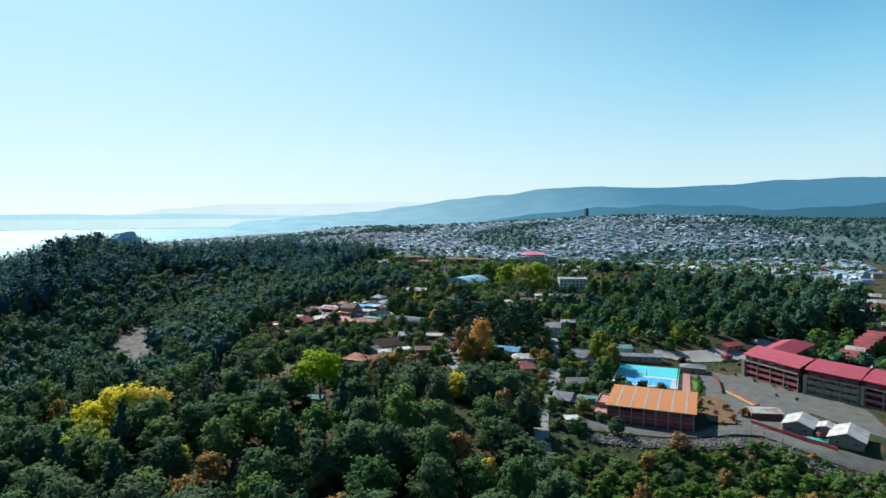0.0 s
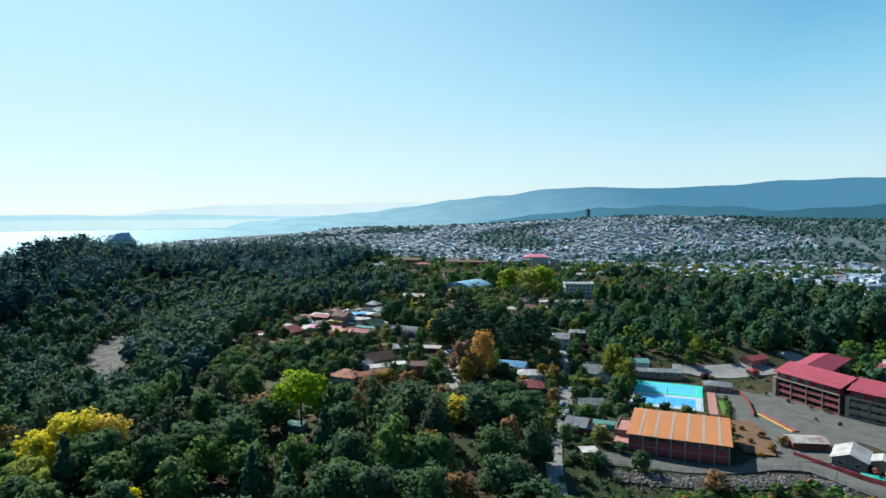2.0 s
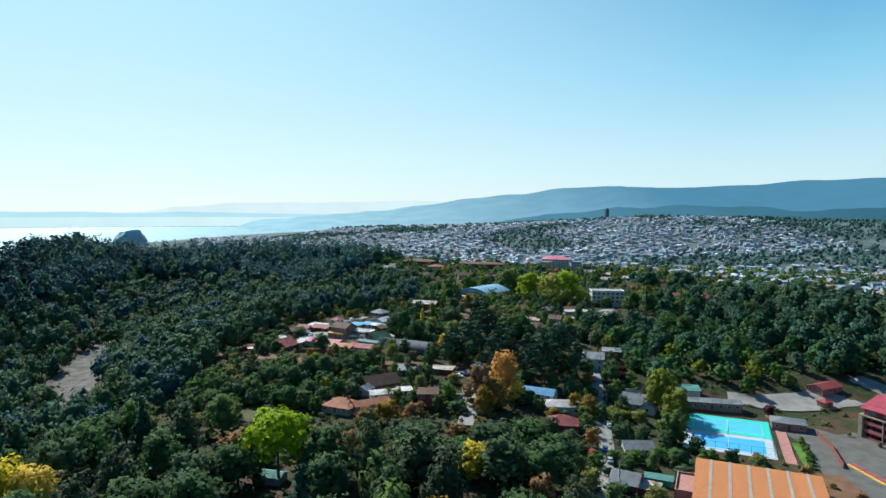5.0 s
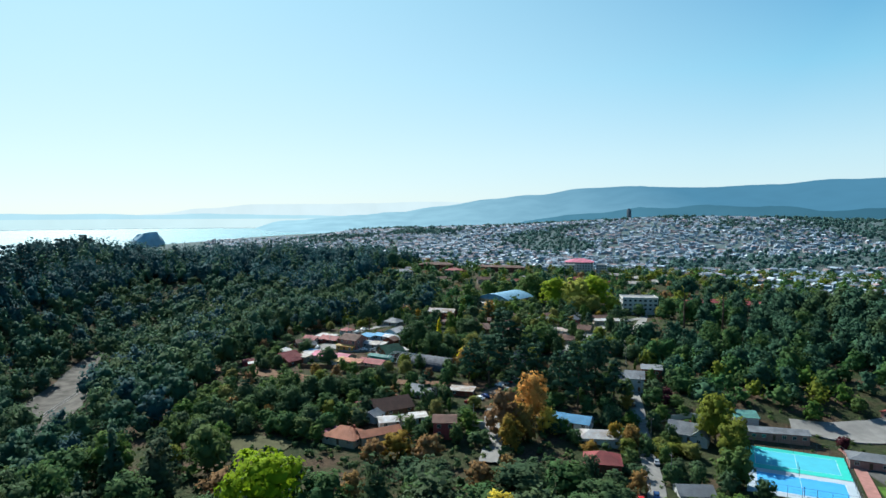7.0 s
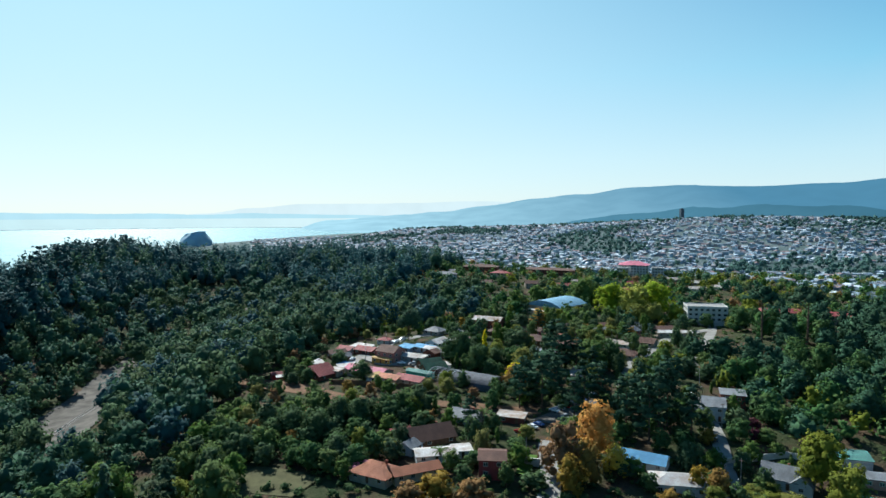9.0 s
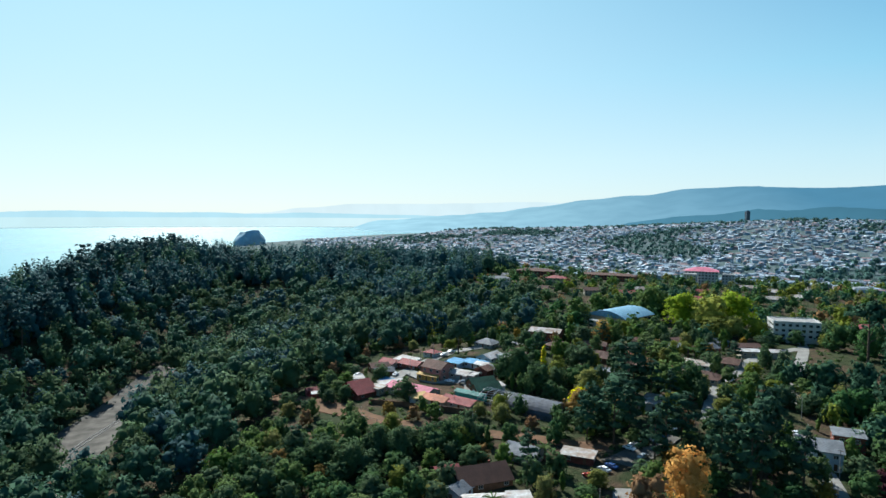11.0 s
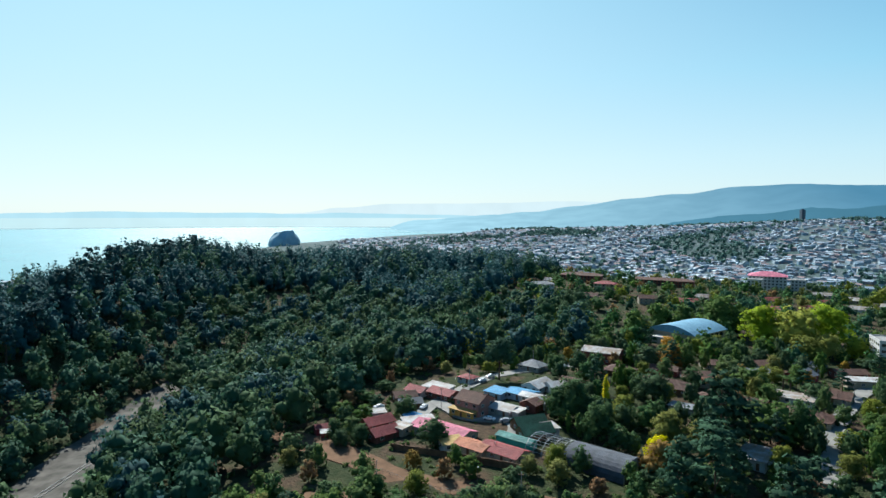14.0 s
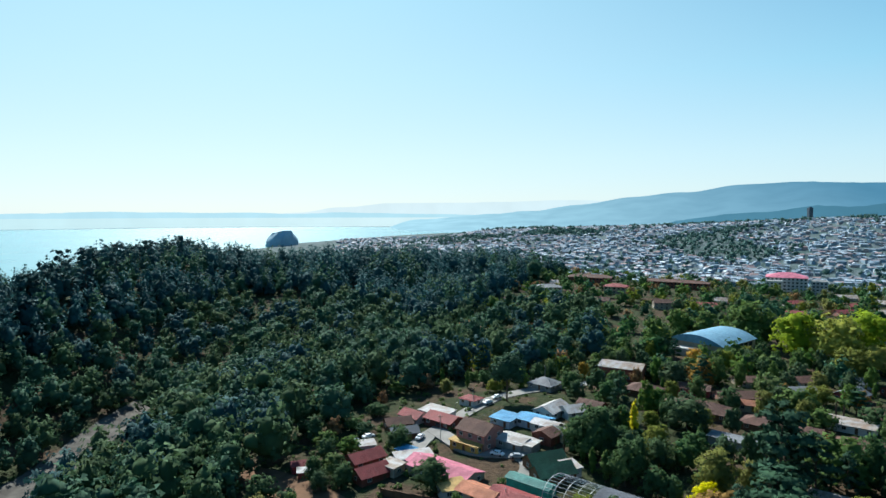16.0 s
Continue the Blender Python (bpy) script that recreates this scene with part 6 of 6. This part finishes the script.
# gardens along the lane
clear(-146, 650, 9)
clear(-143, 636, 8)
for x, y in scatter(90, 70, 136, 228, 350, 7.0, 24, lambda x, y: True, 0.2):
    k = rnd.random()
    (K_LAUREL if k < 0.5 else K_GREEN if k < 0.8 else K_OLIVE if k < 0.9 else K_RUST).plant(x, y, rnd.uniform(3, 8), rnd.uniform(5, 8))
for tx, ty, th, tw in ((244, 331, 11, 11), (252, 322, 10, 10), (258, 338, 12, 11), (270, 352, 11, 12), (283, 364, 11, 11), (176, 352, 8, 8), (198, 356, 7, 7), (228, 366, 9, 9), (262, 372, 12, 14), (276, 380, 12, 14), (250, 380, 12, 13)):
    K_GREEN.plant(tx, ty, th, tw, "leafy green tree beside the school plaza")
for tx, ty, th, tw in ((62, 378, 19, 11), (68, 388, 21, 12), (44, 394, 17, 11), (74, 392, 20, 12), (60, 404, 18, 11), (104, 402, 20, 12), (110, 410, 18, 11)):
    K_PINE.plant(tx, ty, th, tw)

wood = Wood([M_EUCA, M_GUM, M_EUCA, M_RAVINE], "euca", 30, 21, 1.4, 150, 11, 8, 2.5)
for x, y in scatter(1150, -430, 60, 440, 1000, 10.2, 5, lambda x, y: x < min(50, -100 + 0.3 * (y - 500)) and ground_height(x, y) > 4 and not is_clear(x, y, 2)):
    wood.add(x, y, random.uniform(0.55, 0.95) + 0.25 * max(0.0, noise.noise((x * 0.02, y * 0.02, 4)) * 2))
for k in range(46):
    v = -175 + 9.5 * k
    tx, ty = -292 - v * 0.242 + rnd.uniform(-16, 10), 665 + v * 0.97 + rnd.uniform(-6, 6)
    K_GUM.plant(tx, ty, rnd.uniform(19, 29), rnd.uniform(12, 17), "", "eucalyptus trees of the ridge")
wood.finish("eucalyptus_wood", "dark eucalyptus wood covering the hill above the ravine")
wood = Wood([M_RAVINE, M_LEAF, M_BAY, M_GUM], "broad", 18, 17, 1.1, 120, 17, 7, 2.0)
for x, y in scatter(760, -330, -50, 300, 760, 9.6, 15, lambda x, y: x < -72 + 0.15 * (y - 450) and ground_height(x, y) <= 6):
    wood.add(x, y, random.uniform(0.8, 1.2) if -150 < x < -70 and 390 < y < 540 else random.uniform(0.5, 1.05))
for x, y in scatter(220, -90, 60, 520, 740, 10.0, 16, lambda x, y: x < (y - 520) * 1.6 - 60 and (x < 40 or y > 640) and x < 45):
    wood.add(x, y, random.uniform(0.4, 1.0))
wood.finish("ravine_wood", "mixed dark green wood filling the ravine sides")
wood = Wood([M_PINE, M_LEAF, M_PINE, M_BAY], "broad", 20, 18, 0.95, 520, 33, 10)
for x, y in scatter(150, 140, 250, 366, 560, 11, 34, lambda x, y: not (x < 195 and y > 470) and (((x - 250) / 120) ** 2 + ((y - 460) / 95) ** 2 < 1 or (170 < x < 250 and 370 < y < 460))):
    wood.add(x, y, random.uniform(0.5, 0.85))
wood.finish("low_knoll_wood", "dark rounded trees crowding the near side of the knoll")
wood = Wood([M_PINE, M_LEAF, M_PINE, M_RAVINE], "broad", 27, 19, 1.2, 420, 31, 10)
for x, y in scatter(260, 130, 420, 365, 640, 11.5, 6, lambda x, y: x > 232 and (((x - 250) / 120) ** 2 + ((y - 460) / 95) ** 2 < 1 or (x < 320 and 372 < y < 460))):
    wood.add(x, y, random.uniform(0.45, 0.75) + 0.25 * ramp(245, 300, x))
wood.finish("knoll_wood", "dark dense wood on the knoll behind the school")
wood = Wood([M_LEAF, M_RAVINE, M_BAY, M_PINE, M_LEAF_MID, M_OLIVE], "broad", 12, 14, 1.1, 66, 51, 5)
for x, y in scatter(620, -60, 760, 560, 980, 14, 18, lambda x, y: x < 60 + 1.5 * (y - 400)):
    wood.add(x, y, random.uniform(0.45, 1.05))
for x, y in scatter(60, 420, 560, 300, 560, 12, 19, lambda x, y: True):
    wood.add(x, y, random.uniform(0.5, 1.0))
for x, y in scatter(120, 225, 420, 300, 420, 9, 20, lambda x, y: True):
    wood.add(x, y, random.uniform(0.5, 1.1))
for x, y in scatter(60, 135, 200, 355, 420, 8, 22, lambda x, y: y > 362):
    wood.add(x, y, random.uniform(0.5, 1.0))
wood.finish("garden_trees", "green trees among the farther houses")
wood = Wood([M_LEAF, M_BAY, M_LEAF_MID, M_RUST, M_OLIVE], "broad", 11, 12, 1.0, 66, 55, 5)
for x, y in scatter(520, -40, 700, 560, 980, 15, 58, lambda x, y: x < 60 + 1.5 * (y - 400)):
    wood.add(x, y, random.uniform(0.4, 0.95))
wood.finish("light_garden_trees", "lighter green trees among the farther houses")
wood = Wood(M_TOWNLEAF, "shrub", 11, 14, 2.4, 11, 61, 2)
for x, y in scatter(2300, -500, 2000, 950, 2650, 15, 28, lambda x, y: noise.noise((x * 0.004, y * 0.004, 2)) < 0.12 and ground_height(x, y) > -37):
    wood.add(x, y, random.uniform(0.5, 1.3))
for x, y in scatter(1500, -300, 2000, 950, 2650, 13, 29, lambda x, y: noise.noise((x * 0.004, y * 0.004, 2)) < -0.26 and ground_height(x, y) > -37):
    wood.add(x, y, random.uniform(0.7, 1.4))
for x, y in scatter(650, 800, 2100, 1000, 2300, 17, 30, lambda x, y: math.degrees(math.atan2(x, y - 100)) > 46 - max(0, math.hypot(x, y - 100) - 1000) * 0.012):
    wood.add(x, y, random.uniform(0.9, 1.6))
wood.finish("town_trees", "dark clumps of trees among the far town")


# ---- undergrowth ----
under = Wood(M_LEAF_MID, "shrub", 2.4, 4.2, 0.5, 22, 71, 2)
for x, y in scatter(1500, -90, 205, 228, 600, 4.2, 41, lambda x, y: y > 315 or x > 68, -1.0):
    under.add(x, y, random.uniform(0.4, 1.0))
under.finish("garden_undergrowth", "low green shrubs and hedges between the houses")
under = Wood([M_BRAMBLE, M_BRAMBLE, M_LEAF_MID, M_RUST], "shrub", 2.6, 5.0, 0.5, 46, 72, 3)
for x, y in scatter(2100, 40, 235, 150, 216, 2.5, 42, lambda x, y: y < 214 - max(0, x - 142) and (y < 208 - max(0, x - 142) or noise.noise((x * 0.1, y * 0.1, 1)) > 0), -4):
    under.add(x, y, random.uniform(0.5, 1.1))
under.finish("bank_undergrowth", "lush green brambles covering the bank below the road")


def rubble():
    """Broken stone lying on the bank below the road."""
    rng = np.random.default_rng(77)
    cv, cf = ICO1
    verts, tris, at = [], [], 0
    line = [(82, 226), (100, 221), (115, 217.5), (130, 217), (143, 216), (148, 203), (160, 190), (182, 174)]
    for (x0, y0), (x1, y1) in zip(line, line[1:]):
        for _ in range(int(math.dist((x0, y0), (x1, y1)) * 16)):
            f = rng.random()
            x, y = x0 + (x1 - x0) * f + rng.normal() * 1.5, y0 + (y1 - y0) * f + rng.normal() * 2.2
            size = 0.2 + 0.5 * rng.random() ** 2
            k = cv * (0.6 + 0.6 * rng.random((12, 1))) * size * np.array((1.2, 1, 0.8))
            verts.append(k + np.array((x, y, ground_height(x, y) + 0.45)))
            tris.append(cf + at)
            at += 12
    ob = new("rubble_stones", np_mesh("rubble_stones", np.concatenate(verts), NO_QUADS, np.concatenate(tris), island_colours("broken_stone", [(0.16, 0.15, 0.14), (0.1, 0.095, 0.09), (0.2, 0.18, 0.16), (0.13, 0.11, 0.1)], 0.95)))
    ob.data.polygons.foreach_set("use_smooth", [False] * len(ob.data.polygons))
    tagged(ob, "loose grey broken stones on the bank", "stones", kind="stuff")


rubble()
under = Wood(M_LEAF, "shrub", 3.0, 5.0, 0.5, 34, 73, 3)
for x, y in scatter(900, -150, 84, 150, 335, 4.8, 43, lambda x, y: True, -6):
    under.add(x, y, random.uniform(0.5, 1.2))
for x, y in scatter(420, -230, -80, 380, 640, 5.5, 44, lambda x, y: True, -2):
    under.add(x, y, random.uniform(0.4, 0.9))
under.finish("slope_undergrowth", "dark undergrowth below the trees of the slope")

# ---- headland rock ----
def headland():
    verts, faces = [], []
    n, rows = 40, 8
    for j in range(rows):
        f = j / (rows - 1)
        for k in range(n):
            a = 2 * math.pi * k / n
            r = (90 - 40 * f ** 1.5) * (1 + 0.12 * noise.noise((math.cos(a) * 2, math.sin(a) * 2, f * 2)))
            verts.append((r * math.cos(a) * 0.54, r * math.sin(a) * 0.8, -10 + 50 * f ** 0.7 + (4 * math.cos(a) + 3 * noise.noise((a, f * 3, 1))) * f))
    for j in range(rows - 1):
        for k in range(n):
            faces.append((j * n + k, j * n + (k + 1) % n, (j + 1) * n + (k + 1) % n, (j + 1) * n + k))
    faces.append(tuple(range((rows - 1) * n, rows * n)))
    # the rock's colour carries the pale blue of the haze before it
    ob = new("headland_rock", raw_mesh("headland_rock", verts, faces, plain("hazy_blue_rock", (0.3, 0.44, 0.52), 0.9, 0.3, 0.03)))
    ob.location = (-804, 2260, -32)
    tagged(ob, "flat-topped dark rocky headland in the sea", "rock")


headland()


# ---- ship in the bay ----
def ship():
    ob = thing("cargo_ship", -3330, 2900, -40.4, 8, "long dark cargo ship lying in the bay", "ship")
    verts = [(-60, -8, 8), (50, -8, 8), (62, 0, 9), (50, 8, 8), (-60, 8, 8), (-58, -7, -1), (48, -7, -1), (58, 0, -1), (48, 7, -1), (-58, 7, -1)]
    faces = [(0, 1, 2, 3, 4), (0, 5, 6, 1), (1, 6, 7, 2), (2, 7, 8, 3), (3, 8, 9, 4), (4, 9, 5, 0)]
    child("hull", raw_mesh("hull", verts, faces, M_DARKSTEEL), ob)
    part("bridge", boxed((-52, -40, -7, 7, 8, 20), (-48, -45, -1, 1, 20, 27)), M_WHITE, ob, "white bridge house")


ship()


# ---- far town ----
def far_houses():
    rng = random.Random(3)
    vr, fr, vw, fw = [], [], [], []
    count = 0
    for trial in range(26000):
        if count >= 8600:
            break
        if trial % 12 == 0:        # the low coast beyond the wooded hill
            az, r = 0, 1000
            x, y = rng.uniform(-930, -470), rng.uniform(650, 1700)
        else:
            az = rng.uniform(-16, 48)
            r = 720 + 1870 * rng.random() ** 0.85
            x, y = r * math.sin(radians(az)), 100 + r * math.cos(radians(az))
        if noise.noise((x * 0.004, y * 0.004, 2)) < -0.34 or ground_height(x, y) < -39.5 or (y < 980 and -300 < x < 60) or (x < 390 and y < 930) or (x < 470 and y < 660):
            continue
        if az > 46 - max(0, r - 1000) * 0.012:
            continue
        z = ground_height(x, y) - 1
        w, d, h, k = rng.uniform(6, 13), rng.uniform(5, 9), rng.uniform(3, 6.5), rng.uniform(0.8, 2)
        a = radians(20 * round(noise.noise((x * 0.003, y * 0.003, 9)) * 6) + rng.choice((0, 90)))
        c, s = math.cos(a), math.sin(a)

        def at(u, v, q):
            return (x + u * c - v * s, y + u * s + v * c, z + q)
        n = len(vw)
        vw += [at(u * w / 2, v * d / 2, q) for q in (0, h) for u, v in ((-1, -1), (1, -1), (1, 1), (-1, 1))]
        fw += [(n, n + 1, n + 5, n + 4), (n + 1, n + 2, n + 6, n + 5), (n + 2, n + 3, n + 7, n + 6), (n + 3, n, n + 4, n + 7), (n + 4, n + 5, n + 6, n + 7)]
        n = len(vr)
        o = 0.4
        vr += [at(-w / 2 - o, -d / 2 - o, h - 0.05), at(w / 2 + o, -d / 2 - o, h - 0.05), at(w / 2 + o, 0, h + k), at(-w / 2 - o, 0, h + k),
               at(-w / 2 - o, d / 2 + o, h - 0.05), at(w / 2 + o, d / 2 + o, h - 0.05)]
        fr += [(n, n + 1, n + 2, n + 3), (n + 3, n + 2, n + 5, n + 4), (n, n + 3, n + 4), (n + 1, n + 5, n + 2)]
        count += 1
    # distance haze is mixed into the wall and roof colours as pale blue
    walls = island_colours("hazy_far_walls", [(0.34, 0.44, 0.52), (0.25, 0.36, 0.44), (0.32, 0.28, 0.29), (0.48, 0.57, 0.63), (0.2, 0.35, 0.46), (0.3, 0.35, 0.37)], 0.8)
    roofs = island_colours("hazy_far_roofs", [(0.2, 0.29, 0.36), (0.42, 0.5, 0.56), (0.15, 0.22, 0.28), (0.26, 0.18, 0.18), (0.2, 0.28, 0.34), (0.14, 0.18, 0.22), (0.3, 0.4, 0.48), (0.24, 0.23, 0.25)], 0.75)
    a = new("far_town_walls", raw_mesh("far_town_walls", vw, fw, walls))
    tagged(a, "crowded house walls of the far town, paled with painted haze", "houses", kind="stuff")
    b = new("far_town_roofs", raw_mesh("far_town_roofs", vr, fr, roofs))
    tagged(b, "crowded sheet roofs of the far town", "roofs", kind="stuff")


far_houses()


def tower_block(x, y, w, h):
    ob = thing("tower_block", x, y, ground_height(x, y) - 1, 10, "lone slim apartment tower in the far town", "tower block")
    # concrete colour has the blue of the haze painted in
    part("wall", boxed((-w / 2, w / 2, -w / 2, w / 2, 0, h), (-w / 4, w / 4, -w / 4, w / 4, h, h + 3)), plain("hazy_grey_concrete", (0.1, 0.14, 0.18), 0.9), ob)
    for s in range(int(h / 3.2)):
        part("window_band", boxed((-w / 2 - 0.1, w / 2 + 0.1, -w / 2 - 0.1, w / 2 + 0.1, s * 3.2 + 1.4, s * 3.2 + 2.4)), M_GLASS, ob)


tower_block(792, 2190, 11, 36)
